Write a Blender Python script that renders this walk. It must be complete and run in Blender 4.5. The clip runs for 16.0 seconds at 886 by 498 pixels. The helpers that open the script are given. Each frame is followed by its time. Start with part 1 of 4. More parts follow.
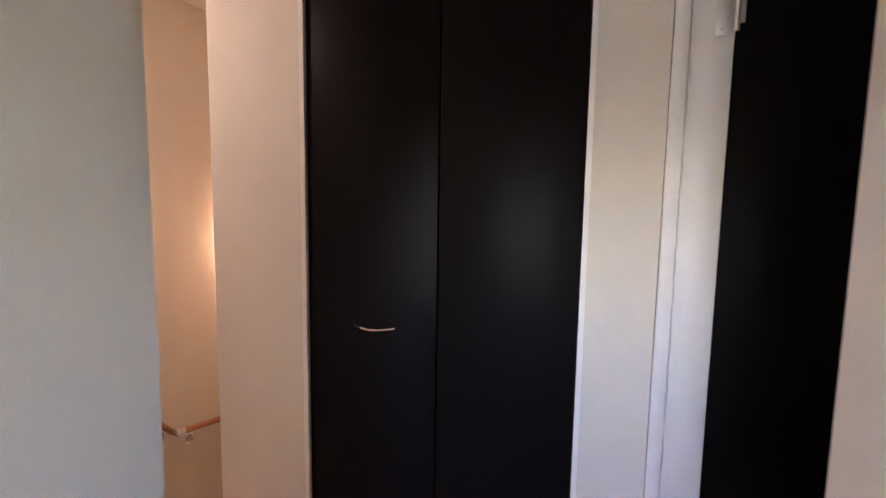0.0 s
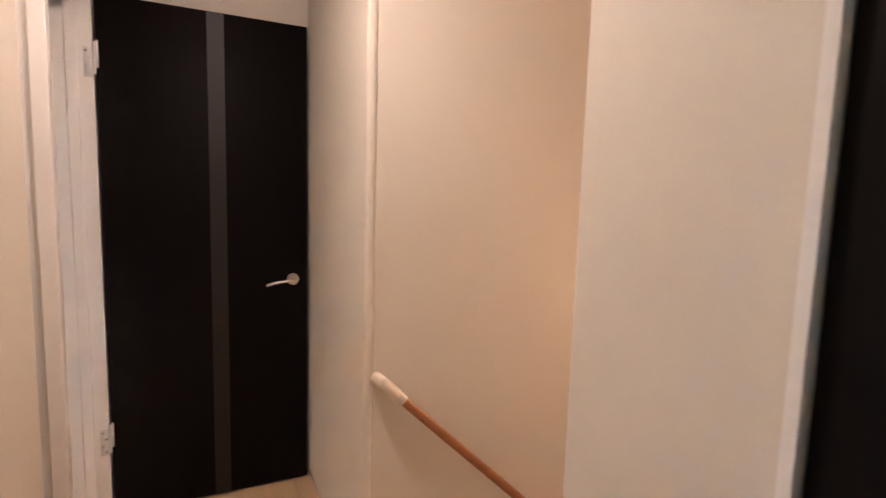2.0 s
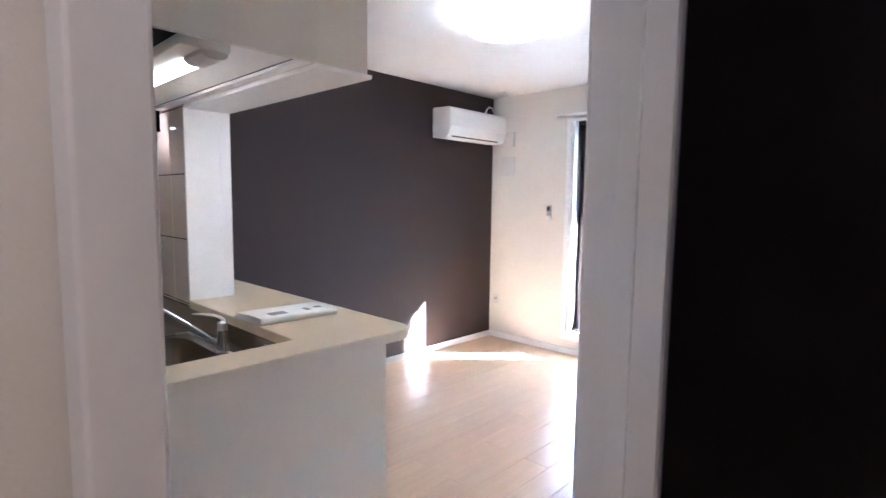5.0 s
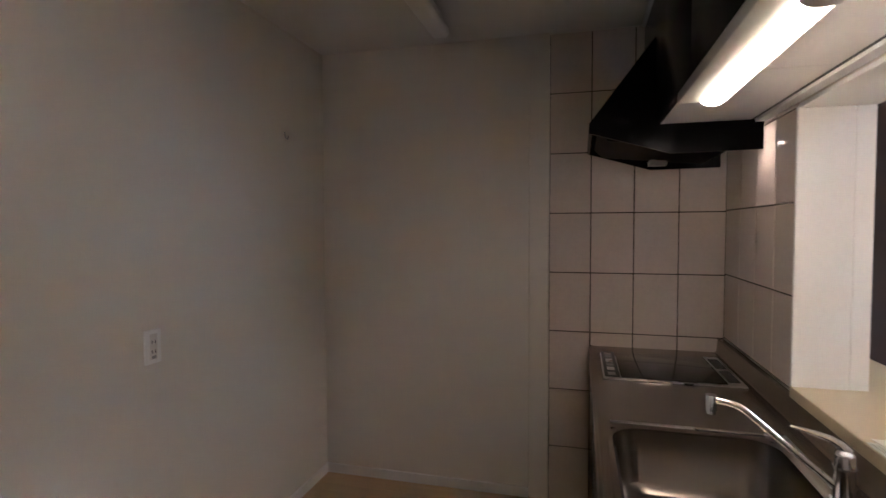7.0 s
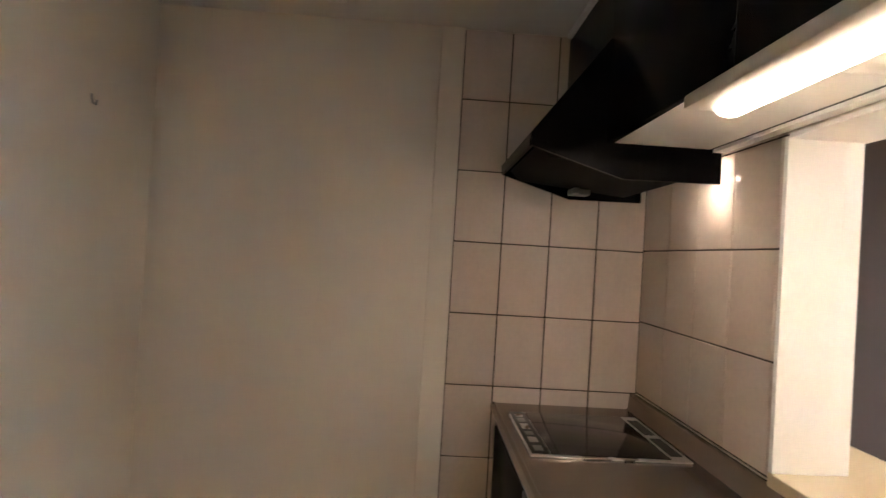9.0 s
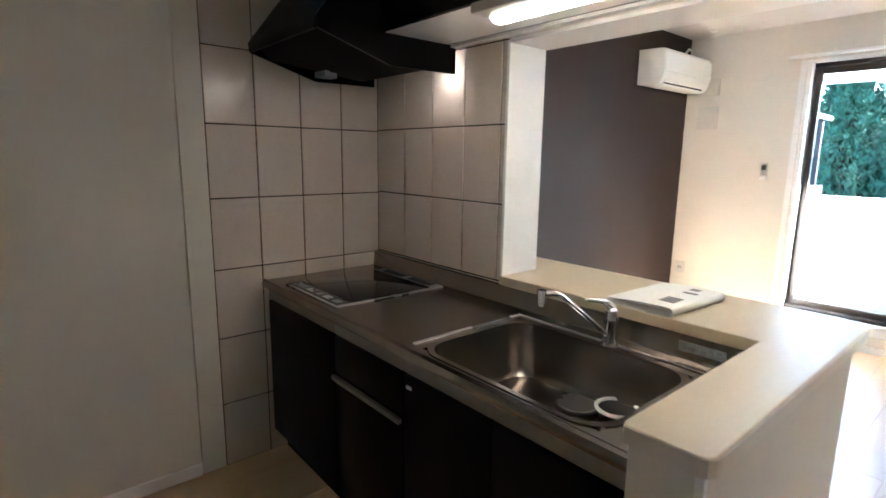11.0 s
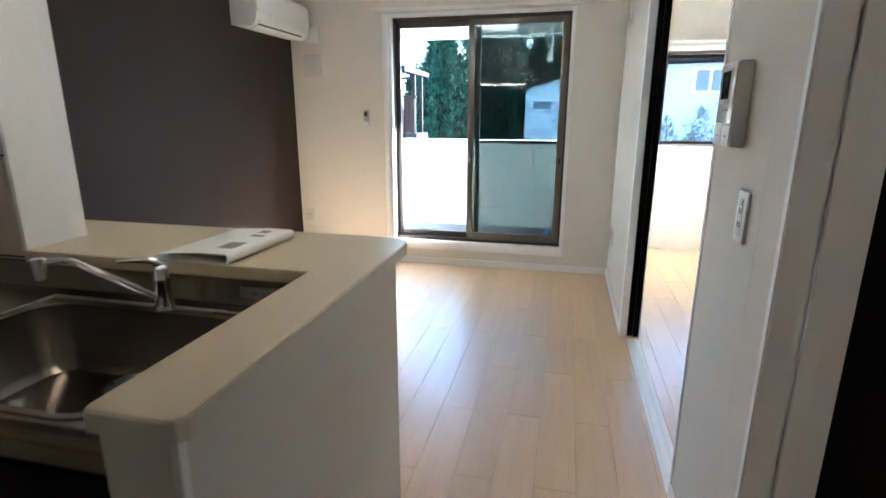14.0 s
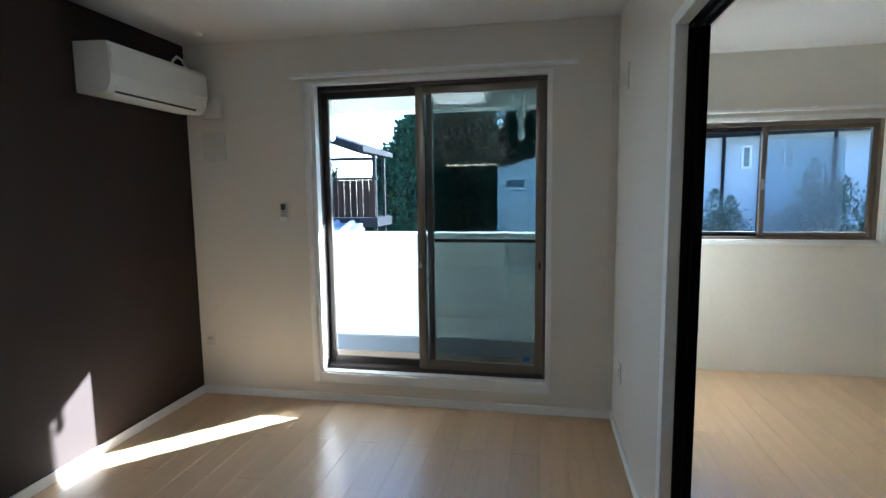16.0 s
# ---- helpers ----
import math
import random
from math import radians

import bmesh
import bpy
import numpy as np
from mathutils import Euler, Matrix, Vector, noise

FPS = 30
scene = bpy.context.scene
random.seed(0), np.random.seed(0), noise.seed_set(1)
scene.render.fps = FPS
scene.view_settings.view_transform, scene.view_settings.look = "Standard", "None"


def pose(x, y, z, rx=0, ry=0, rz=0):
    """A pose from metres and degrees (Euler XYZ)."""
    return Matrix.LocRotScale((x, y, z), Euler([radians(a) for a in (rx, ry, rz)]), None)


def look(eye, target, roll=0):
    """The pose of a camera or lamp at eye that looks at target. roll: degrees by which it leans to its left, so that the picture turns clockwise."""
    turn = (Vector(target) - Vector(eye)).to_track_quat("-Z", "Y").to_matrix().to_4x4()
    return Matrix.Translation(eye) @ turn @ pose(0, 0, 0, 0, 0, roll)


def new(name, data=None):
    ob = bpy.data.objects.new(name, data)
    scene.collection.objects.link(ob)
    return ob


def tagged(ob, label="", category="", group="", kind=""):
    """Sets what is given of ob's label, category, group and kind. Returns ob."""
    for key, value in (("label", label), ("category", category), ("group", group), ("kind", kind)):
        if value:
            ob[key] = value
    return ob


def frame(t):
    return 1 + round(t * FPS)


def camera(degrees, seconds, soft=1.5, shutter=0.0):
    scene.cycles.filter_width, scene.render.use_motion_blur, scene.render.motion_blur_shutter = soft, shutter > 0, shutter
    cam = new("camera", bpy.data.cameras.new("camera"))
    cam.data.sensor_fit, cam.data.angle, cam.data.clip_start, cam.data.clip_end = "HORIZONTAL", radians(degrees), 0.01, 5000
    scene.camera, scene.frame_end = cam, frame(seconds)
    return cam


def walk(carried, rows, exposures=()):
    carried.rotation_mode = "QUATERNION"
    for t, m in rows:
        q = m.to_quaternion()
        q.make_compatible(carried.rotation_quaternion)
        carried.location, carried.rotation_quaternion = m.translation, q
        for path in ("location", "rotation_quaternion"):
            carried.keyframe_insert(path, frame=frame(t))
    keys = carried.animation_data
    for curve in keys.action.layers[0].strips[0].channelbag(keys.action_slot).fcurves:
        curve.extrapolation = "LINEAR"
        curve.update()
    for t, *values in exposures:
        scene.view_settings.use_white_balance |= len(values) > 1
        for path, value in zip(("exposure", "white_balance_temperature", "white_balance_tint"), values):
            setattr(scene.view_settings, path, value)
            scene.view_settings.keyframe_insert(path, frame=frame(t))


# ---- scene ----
import itertools

cam = camera(81.2, 16.0, soft=1.4, shutter=0.2)
# seconds, place, turn
PATH = [
    (0.0, (2.405, -3.041, 1.441), (83.47, -0.91, -74.31)),
    (0.5, (2.670, -2.963, 1.435), (82.86, -0.72, -68.37)),
    (0.8, (2.840, -2.874, 1.419), (82.63, -0.61, -62.29)),
    (1.0, (2.948, -2.813, 1.410), (83.19, -1.06, -57.45)),
    (1.5, (3.172, -2.640, 1.394), (83.69, -0.96, -41.17)),
    (2.0, (3.355, -2.444, 1.389), (83.74, -1.65, -26.05)),
    (2.5, (3.444, -2.177, 1.389), (84.69, -1.84, -13.54)),
    (3.0, (3.511, -1.860, 1.399), (84.78, -0.41, -2.53)),
    (3.2, (3.535, -1.729, 1.410), (84.99, -0.56, 2.11)),
    (4.25, (3.470, -1.200, 1.415), (85.00, 0.00, 27.00)),
    (5.3, (3.275, -0.814, 1.423), (84.43, -0.90, 51.51)),
    (5.5, (3.197, -0.761, 1.431), (84.43, -0.90, 56.98)),
    (6.0, (2.999, -0.675, 1.420), (84.55, -0.60, 72.64)),
    (6.5, (2.826, -0.635, 1.417), (85.09, -0.40, 90.18)),
    (7.0, (2.743, -0.672, 1.448), (87.59, 0.20, 104.92)),
    (7.5, (2.661, -0.711, 1.417), (90.40, 0.10, 108.97)),
    (8.0, (2.560, -0.735, 1.417), (88.83, 0.20, 105.48)),
    (8.5, (2.386, -0.816, 1.401), (88.97, -1.30, 100.19)),
    (9.0, (2.213, -0.954, 1.450), (90.78, -3.50, 87.83)),
    (9.2, (2.170, -1.016, 1.457), (91.29, -4.50, 81.04)),
    (10.2, (2.120, -1.320, 1.430), (87.00, -2.50, 64.00)),
    (11.3, (2.290, -1.524, 1.374), (75.81, -1.65, 45.96)),
    (11.5, (2.286, -1.549, 1.347), (72.56, -2.39, 44.60)),
    (12.0, (2.279, -1.606, 1.298), (63.24, -2.05, 41.29)),
    (12.5, (2.302, -1.611, 1.281), (61.65, -1.67, 36.25)),
    (13.0, (2.373, -1.537, 1.285), (63.06, -0.80, 27.32)),
    (13.5, (2.439, -1.394, 1.302), (68.10, -0.56, 19.38)),
    (14.0, (2.453, -1.193, 1.334), (75.50, -0.10, 13.19)),
    (14.5, (2.447, -0.908, 1.352), (81.69, 1.39, 10.99)),
    (15.0, (2.471, -0.580, 1.356), (84.09, 0.80, 12.11)),
    (15.5, (2.449, -0.271, 1.421), (82.97, 0.40, 12.81)),
    (16.0, (2.404, 0.044, 1.435), (83.68, 0.70, 10.62)),
]

# seconds, stops, kelvin, tint
EXPOSURE = [(0.0, 6.95, 6200, 33), (1.0, 7.15, 6150, 28), (2.0, 7.3, 5900, 23), (2.5, 7.05, 6000, 22), (3.2, 6.75, 5900, 20), (5.3, 6.25, 4600, 17), (6.3, 5.45, 5200, 18), (7.0, 6.1, 5550, 20), (8.0, 6.6, 5850, 18), (9.2, 7.0, 6150, 17),
            (11.3, 6.45, 5050, 8), (12.5, 6.15, 5050, 6), (13.5, 6.05, 5100, 6), (14.0, 5.55, 5100, 7), (14.5, 5.1, 5050, 5), (15.0, 4.8, 5000, 4), (16.0, 4.18, 4850, 3)]
walk(cam, [(t, pose(*p, *r)) for t, p, r in PATH], EXPOSURE)

# ---------------------------------------------------------------- light
SUN_AZ, SUN_EL = radians(45), radians(27)
world = bpy.data.worlds.new("world")
scene.world = world
world.use_nodes = True
wn = world.node_tree
wn.nodes.clear()
sky = wn.nodes.new("ShaderNodeTexSky")
sky.sky_type = "NISHITA"
sky.sun_disc = False
sky.sun_elevation, sky.sun_rotation = SUN_EL, SUN_AZ
bg = wn.nodes.new("ShaderNodeBackground")
bg.inputs[1].default_value = 0.088
wo = wn.nodes.new("ShaderNodeOutputWorld")
wn.links.new(sky.outputs[0], bg.inputs[0])
wn.links.new(bg.outputs[0], wo.inputs[0])

sun_data = bpy.data.lights.new("sun", "SUN")
sun_data.energy, sun_data.angle, sun_data.color = 5.0, radians(0.5), (1.0, 0.93, 0.82)
sun = new("sun", sun_data)
sun.matrix_world = look((math.sin(SUN_AZ) * math.cos(SUN_EL) * 30, math.cos(SUN_AZ) * math.cos(SUN_EL) * 30, math.sin(SUN_EL) * 30), (0, 0, 0))

CEIL_LAMP, UNDER_LAMP, STAIR_LAMP, HALL_LAMP = 0.27, 0.42, 0.72, 2.7


# ---------------------------------------------------------------- materials
def nodes_of(name):
    m = bpy.data.materials.new(name)
    m.use_nodes = True
    return m, m.node_tree, m.node_tree.nodes["Principled BSDF"]


def paint(name, rgb, rough=0.5, metal=0.0, vary=0.06, scale=3.0, fine=120.0, bump=0.05, depth=0.001, gloss=0.5, coat=0.0, rand=0.0, stretch=None):
    """A surface with blotches at one scale, grain at another and fine relief."""
    m, t, b = nodes_of(name)
    n, l = t.nodes, t.links
    co = n.new("ShaderNodeTexCoord")
    mp = n.new("ShaderNodeMapping")
    if stretch:
        mp.inputs["Scale"].default_value = stretch
    l.new(co.outputs["Object"], mp.inputs[0])
    big, small = n.new("ShaderNodeTexNoise"), n.new("ShaderNodeTexNoise")
    big.inputs["Scale"].default_value, big.inputs["Detail"].default_value = scale, 4
    small.inputs["Scale"].default_value, small.inputs["Detail"].default_value = fine, 3
    l.new(mp.outputs[0], big.inputs["Vector"])
    l.new(mp.outputs[0], small.inputs["Vector"])
    add = n.new("ShaderNodeMath")
    add.operation = "ADD"
    l.new(big.outputs[0], add.inputs[0])
    l.new(small.outputs[0], add.inputs[1])
    half = n.new("ShaderNodeMapRange")
    half.inputs[1].default_value, half.inputs[2].default_value = 0.6, 1.4
    half.inputs[3].default_value, half.inputs[4].default_value = 1 - vary, 1 + vary
    l.new(add.outputs[0], half.inputs[0])
    last = half.outputs[0]
    if rand:
        oi = n.new("ShaderNodeObjectInfo")
        rr = n.new("ShaderNodeMapRange")
        rr.inputs[3].default_value, rr.inputs[4].default_value = 1 - rand, 1 + rand
        l.new(oi.outputs["Random"], rr.inputs[0])
        mul = n.new("ShaderNodeMath")
        mul.operation = "MULTIPLY"
        l.new(last, mul.inputs[0])
        l.new(rr.outputs[0], mul.inputs[1])
        last = mul.outputs[0]
    mix = n.new("ShaderNodeVectorMath")
    mix.operation = "SCALE"
    mix.inputs[0].default_value = rgb
    l.new(last, mix.inputs["Scale"])
    l.new(mix.outputs[0], b.inputs["Base Color"])
    b.inputs["Roughness"].default_value, b.inputs["Metallic"].default_value = rough, metal
    b.inputs["Specular IOR Level"].default_value = gloss
    b.inputs["Coat Weight"].default_value = coat
    rv = n.new("ShaderNodeMapRange")
    rv.inputs[3].default_value, rv.inputs[4].default_value = max(0.02, rough - 0.08), min(1, rough + 0.08)
    l.new(big.outputs[0], rv.inputs[0])
    l.new(rv.outputs[0], b.inputs["Roughness"])
    if bump:
        bp = n.new("ShaderNodeBump")
        bp.inputs["Strength"].default_value, bp.inputs["Distance"].default_value = bump, depth
        l.new(small.outputs[0], bp.inputs["Height"])
        l.new(bp.outputs[0], b.inputs["Normal"])
    return m


def wood(name, light, dark, rough=0.35, rand=0.1, along="Y", coat=0.0):
    """Grain drawn out along one axis, a tone of its own for each board."""
    m, t, b = nodes_of(name)
    n, l = t.nodes, t.links
    co, mp = n.new("ShaderNodeTexCoord"), n.new("ShaderNodeMapping")
    oi = n.new("ShaderNodeObjectInfo")
    off = n.new("ShaderNodeVectorMath")
    off.operation = "SCALE"
    off.inputs[0].default_value = (7.3, 3.1, 5.7)
    l.new(oi.outputs["Random"], off.inputs["Scale"])
    l.new(off.outputs[0], mp.inputs["Location"])
    mp.inputs["Scale"].default_value = (1, 0.06, 1) if along == "Y" else (0.06, 1, 1)
    l.new(co.outputs["Object"], mp.inputs[0])
    g, f = n.new("ShaderNodeTexNoise"), n.new("ShaderNodeTexNoise")
    g.inputs["Scale"].default_value, g.inputs["Detail"].default_value, g.inputs["Distortion"].default_value = 22, 6, 0.6
    f.inputs["Scale"].default_value, f.inputs["Detail"].default_value = 160, 2
    l.new(mp.outputs[0], g.inputs["Vector"])
    l.new(mp.outputs[0], f.inputs["Vector"])
    ramp = n.new("ShaderNodeValToRGB")
    ramp.color_ramp.elements[0].color, ramp.color_ramp.elements[1].color = (*dark, 1), (*light, 1)
    ramp.color_ramp.elements[0].position, ramp.color_ramp.elements[1].position = 0.25, 0.65
    mixf = n.new("ShaderNodeMath")
    mixf.operation = "MULTIPLY_ADD"
    mixf.inputs[1].default_value = 0.25
    l.new(f.outputs[0], mixf.inputs[0])
    sc = n.new("ShaderNodeMath")
    sc.operation = "MULTIPLY"
    sc.inputs[1].default_value = 0.75
    l.new(g.outputs[0], sc.inputs[0])
    l.new(sc.outputs[0], mixf.inputs[2])
    l.new(mixf.outputs[0], ramp.inputs[0])
    rr = n.new("ShaderNodeMapRange")
    rr.inputs[3].default_value, rr.inputs[4].default_value = 1 - rand, 1 + rand
    l.new(oi.outputs["Random"], rr.inputs[0])
    mul = n.new("ShaderNodeVectorMath")
    mul.operation = "SCALE"
    l.new(ramp.outputs[0], mul.inputs[0])
    l.new(rr.outputs[0], mul.inputs["Scale"])
    l.new(mul.outputs[0], b.inputs["Base Color"])
    rv = n.new("ShaderNodeMapRange")
    rv.inputs[3].default_value, rv.inputs[4].default_value = rough - 0.02, rough + 0.03
    l.new(g.outputs[0], rv.inputs[0])
    l.new(rv.outputs[0], b.inputs["Roughness"])
    bp = n.new("ShaderNodeBump")
    bp.inputs["Strength"].default_value, bp.inputs["Distance"].default_value = 0.012, 0.0005
    l.new(g.outputs[0], bp.inputs["Height"])
    l.new(bp.outputs[0], b.inputs["Normal"])
    b.inputs["Coat Weight"].default_value = coat
    return m


def glow(name, rgb, strength):
    m, t, b = nodes_of(name)
    b.inputs["Base Color"].default_value = (0.85, 0.85, 0.83, 1)
    b.inputs["Emission Color"].default_value = (*rgb, 1)
    b.inputs["Emission Strength"].default_value = strength
    return m


def pane_glass(name, tint, haze=0.0, gloss=0.9):
    """Thin glass: tinted see-through, with a mirror part by Fresnel."""
    m, t, b = nodes_of(name)
    n, l = t.nodes, t.links
    n.remove(b)
    out = n["Material Output"]
    tr, gl, fr = n.new("ShaderNodeBsdfTransparent"), n.new("ShaderNodeBsdfGlossy"), n.new("ShaderNodeFresnel")
    tr.inputs[0].default_value = (*tint, 1)
    gl.inputs["Roughness"].default_value = 0.02
    gl.inputs[0].default_value = (gloss, gloss, gloss, 1)
    fr.inputs[0].default_value = 1.5
    mx = n.new("ShaderNodeMixShader")
    l.new(fr.outputs[0], mx.inputs[0])
    l.new(tr.outputs[0], mx.inputs[1])
    l.new(gl.outputs[0], mx.inputs[2])
    last = mx.outputs[0]
    if haze:
        df = n.new("ShaderNodeBsdfDiffuse")
        df.inputs[0].default_value = (0.62, 0.7, 0.74, 1)
        tl = n.new("ShaderNodeBsdfTranslucent")
        tl.inputs[0].default_value = (0.75, 0.85, 0.9, 1)
        ad = n.new("ShaderNodeMixShader")
        ad.inputs[0].default_value = 0.7
        l.new(df.outputs[0], ad.inputs[1])
        l.new(tl.outputs[0], ad.inputs[2])
        m2 = n.new("ShaderNodeMixShader")
        nz = n.new("ShaderNodeTexNoise")
        nz.inputs["Scale"].default_value, nz.inputs["Detail"].default_value = 9, 6
        mr = n.new("ShaderNodeMapRange")
        mr.inputs[3].default_value, mr.inputs[4].default_value = haze * 0.5, haze * 1.5
        l.new(nz.outputs[0], mr.inputs[0])
        l.new(mr.outputs[0], m2.inputs[0])
        l.new(last, m2.inputs[1])
        l.new(ad.outputs[0], m2.inputs[2])
        last = m2.outputs[0]
    l.new(last, out.inputs[0])
    return m


WALL = paint("wallpaper", (0.74, 0.70, 0.622), 0.85, vary=0.025, scale=1.3, fine=260, bump=0.25, depth=0.0015, gloss=0.2)
CEIL = paint("ceiling_paper", (0.75, 0.73, 0.69), 0.9, vary=0.02, scale=1.1, fine=240, bump=0.2, gloss=0.2)
ACCENT = paint("accent_paper", (0.033, 0.0215, 0.0178), 0.75, vary=0.08, scale=2.0, fine=300, bump=0.35, depth=0.0015, gloss=0.3)
TRIM = paint("white_trim", (0.85, 0.84, 0.82), 0.4, vary=0.02, scale=4, bump=0.02)
TILE = paint("tile", (0.66, 0.57, 0.50), 0.18, vary=0.05, scale=5, fine=60, bump=0.03, depth=0.002, rand=0.035)
GROUT = paint("grout", (0.050, 0.034, 0.027), 0.9, vary=0.15, scale=20)
PLANK = wood("oak_plank", (0.64, 0.445, 0.265), (0.57, 0.385, 0.22), 0.30, 0.035)
SEAM = paint("floor_seam", (0.33, 0.22, 0.14), 0.8)
BLACK = paint("black_wood", (0.007, 0.0055, 0.0055), 0.42, gloss=0.04, vary=0.25, scale=2.5, fine=90, bump=0.04, stretch=(1, 1, 0.1))
BROWNSTRIP = paint("smoked_strip", (0.013, 0.0095, 0.008), 0.5, vary=0.1)
STEEL = paint("stainless_steel", (0.275, 0.245, 0.215), 0.24, 1.0, vary=0.06, scale=4, fine=180, bump=0.03, stretch=(0.15, 1, 1))
CHROME = paint("chrome", (0.78, 0.78, 0.80), 0.08, 1.0, vary=0.02, bump=0)
HINGE = paint("zinc_plate", (0.66, 0.65, 0.65), 0.42, 0.35, vary=0.06, scale=20, bump=0)
SATIN = paint("satin_nickel", (0.60, 0.58, 0.56), 0.28, 1.0, vary=0.03, bump=0)
BLKGLASS = paint("black_glass", (0.008, 0.007, 0.007), 0.06, gloss=0.3, vary=0.1, bump=0)
EDGE = paint("ledge_edge", (0.72, 0.67, 0.58), 0.35, vary=0.02, scale=3, bump=0)
LEDGE = paint("ledge_laminate", (0.60, 0.50, 0.335), 0.32, vary=0.02, scale=2.3, fine=240, bump=0)
CAB = paint("dark_cabinet", (0.006, 0.004, 0.0035), 0.34, gloss=0.08, vary=0.2, scale=3, fine=80, bump=0.03, stretch=(1, 1, 0.12))
CABGREY = paint("channel_grip", (0.24, 0.215, 0.195), 0.4, 0.6, vary=0.06)
HOOD = paint("hood_black", (0.006, 0.006, 0.007), 0.22, gloss=0.12, vary=0.15, bump=0.02)
PLASTIC = paint("white_plastic", (0.80, 0.79, 0.75), 0.4, vary=0.02, bump=0)
GREYPL = paint("grey_plastic", (0.30, 0.30, 0.29), 0.45, vary=0.05, bump=0)
DARKPL = paint("dark_plastic", (0.02, 0.02, 0.022), 0.4, vary=0.1, bump=0)
ALU = paint("bronze_aluminium", (0.22, 0.18, 0.145), 0.35, 0.75, vary=0.05, scale=6, bump=0)
FRAMEBR = paint("brown_frame", (0.075, 0.059, 0.048), 0.4, 0.4, vary=0.06, bump=0)
ALUDARK = paint("dark_sash", (0.035, 0.028, 0.024), 0.4, 0.4, vary=0.08, bump=0)
RAILWOOD = wood("handrail_wood", (0.36, 0.15, 0.055), (0.24, 0.09, 0.03), 0.3, 0.0, "X", 0.2)
STAIRWOOD = wood("stair_wood", (0.42, 0.25, 0.13), (0.30, 0.17, 0.08), 0.35, 0.08, "Y")
PAPER = paint("paper", (0.82, 0.80, 0.74), 0.6, vary=0.03, scale=8, bump=0.03)
INK = paint("printed_grey", (0.22, 0.20, 0.18), 0.6, vary=0.3, scale=40)
GLASS = pane_glass("window_glass", (0.93, 0.95, 0.95))
DULLGLASS = pane_glass("screened_clear_glass", (0.60, 0.63, 0.66))
SCREENGLASS = pane_glass("screened_glass", (0.37, 0.415, 0.41))
FROST = pane_glass("film_glass", (0.76, 0.82, 0.86), 0.15)
PARAPET = paint("parapet_stucco", (0.80, 0.79, 0.74), 0.9, vary=0.04, scale=2.5, fine=150, bump=0.3)
GREYMEM = paint("grey_flashing", (0.15, 0.17, 0.20), 0.6, vary=0.08, scale=3)
BALFLOOR = paint("balcony_floor", (0.22, 0.205, 0.185), 0.8, vary=0.1, scale=5)
LAMPWHITE = glow("lamp_diffuser", (1.0, 0.93, 0.80), CEIL_LAMP)
TUBE = glow("tube_diffuser", (1.0, 0.78, 0.52), UNDER_LAMP)
BULB = glow("stair_bulb", (1.0, 0.58, 0.31), STAIR_LAMP)
# lens of the unseen lamp added for the hall's warm light
HALLB = glow("added_hall_lens", (1.0, 0.76, 0.56), HALL_LAMP)
HOODLAMP = glow("hood_lamp", (1.0, 0.80, 0.58), 0.5)


# ---------------------------------------------------------------- building helpers
def box(bm, x0, x1, y0, y1, z0, z1, bevel=0.0, seg=2):
    made = bmesh.ops.create_cube(bm, size=1.0)["verts"]
    for v in made:
        v.co = Vector(((x0 + x1) / 2 + v.co.x * (x1 - x0), (y0 + y1) / 2 + v.co.y * (y1 - y0), (z0 + z1) / 2 + v.co.z * (z1 - z0)))
    if bevel:
        es = list({e for v in made for e in v.link_edges})
        bmesh.ops.bevel(bm, geom=es, offset=bevel, segments=seg, profile=0.5, affect="EDGES")
    return bm


def tube(bm, a, b, r, r2=None, seg=16, caps=True):
    a, b = Vector(a), Vector(b)
    d = b - a
    m = Matrix.Translation((a + b) / 2) @ d.to_track_quat("Z", "Y").to_matrix().to_4x4()
    bmesh.ops.create_cone(bm, cap_ends=caps, segments=seg, radius1=r, radius2=r if r2 is None else r2, depth=d.length, matrix=m)
    return bm


def ball(bm, c, r, seg=14, scale=(1, 1, 1)):
    bmesh.ops.create_uvsphere(bm, u_segments=seg, v_segments=seg // 2 + 2, radius=r, matrix=Matrix.Translation(c) @ Matrix.Diagonal((*scale, 1)))
    return bm


def path_tube(bm, pts, r, seg=12):
    for a, b in zip(pts, pts[1:]):
        tube(bm, a, b, r, seg=seg)
    for p in pts[1:-1]:
        ball(bm, p, r, seg)
    return bm


def prism(bm, outline, axis, lo, hi, bevel=0.0):
    """An outline in the two other axes, drawn out from lo to hi along one axis."""
    def at(u, v, w):
        return {"x": (w, u, v), "y": (u, w, v), "z": (u, v, w)}[axis]
    a = [bm.verts.new(at(u, v, lo)) for u, v in outline]
    b = [bm.verts.new(at(u, v, hi)) for u, v in outline]
    bm.faces.new(a)
    bm.faces.new(b)
    n = len(a)
    for i in range(n):
        bm.faces.new((a[i], a[(i + 1) % n], b[(i + 1) % n], b[i]))
    bmesh.ops.recalc_face_normals(bm, faces=bm.faces[:])
    if bevel:
        bmesh.ops.bevel(bm, geom=bm.edges[:], offset=bevel, segments=2, profile=0.5, affect="EDGES")
    return bm


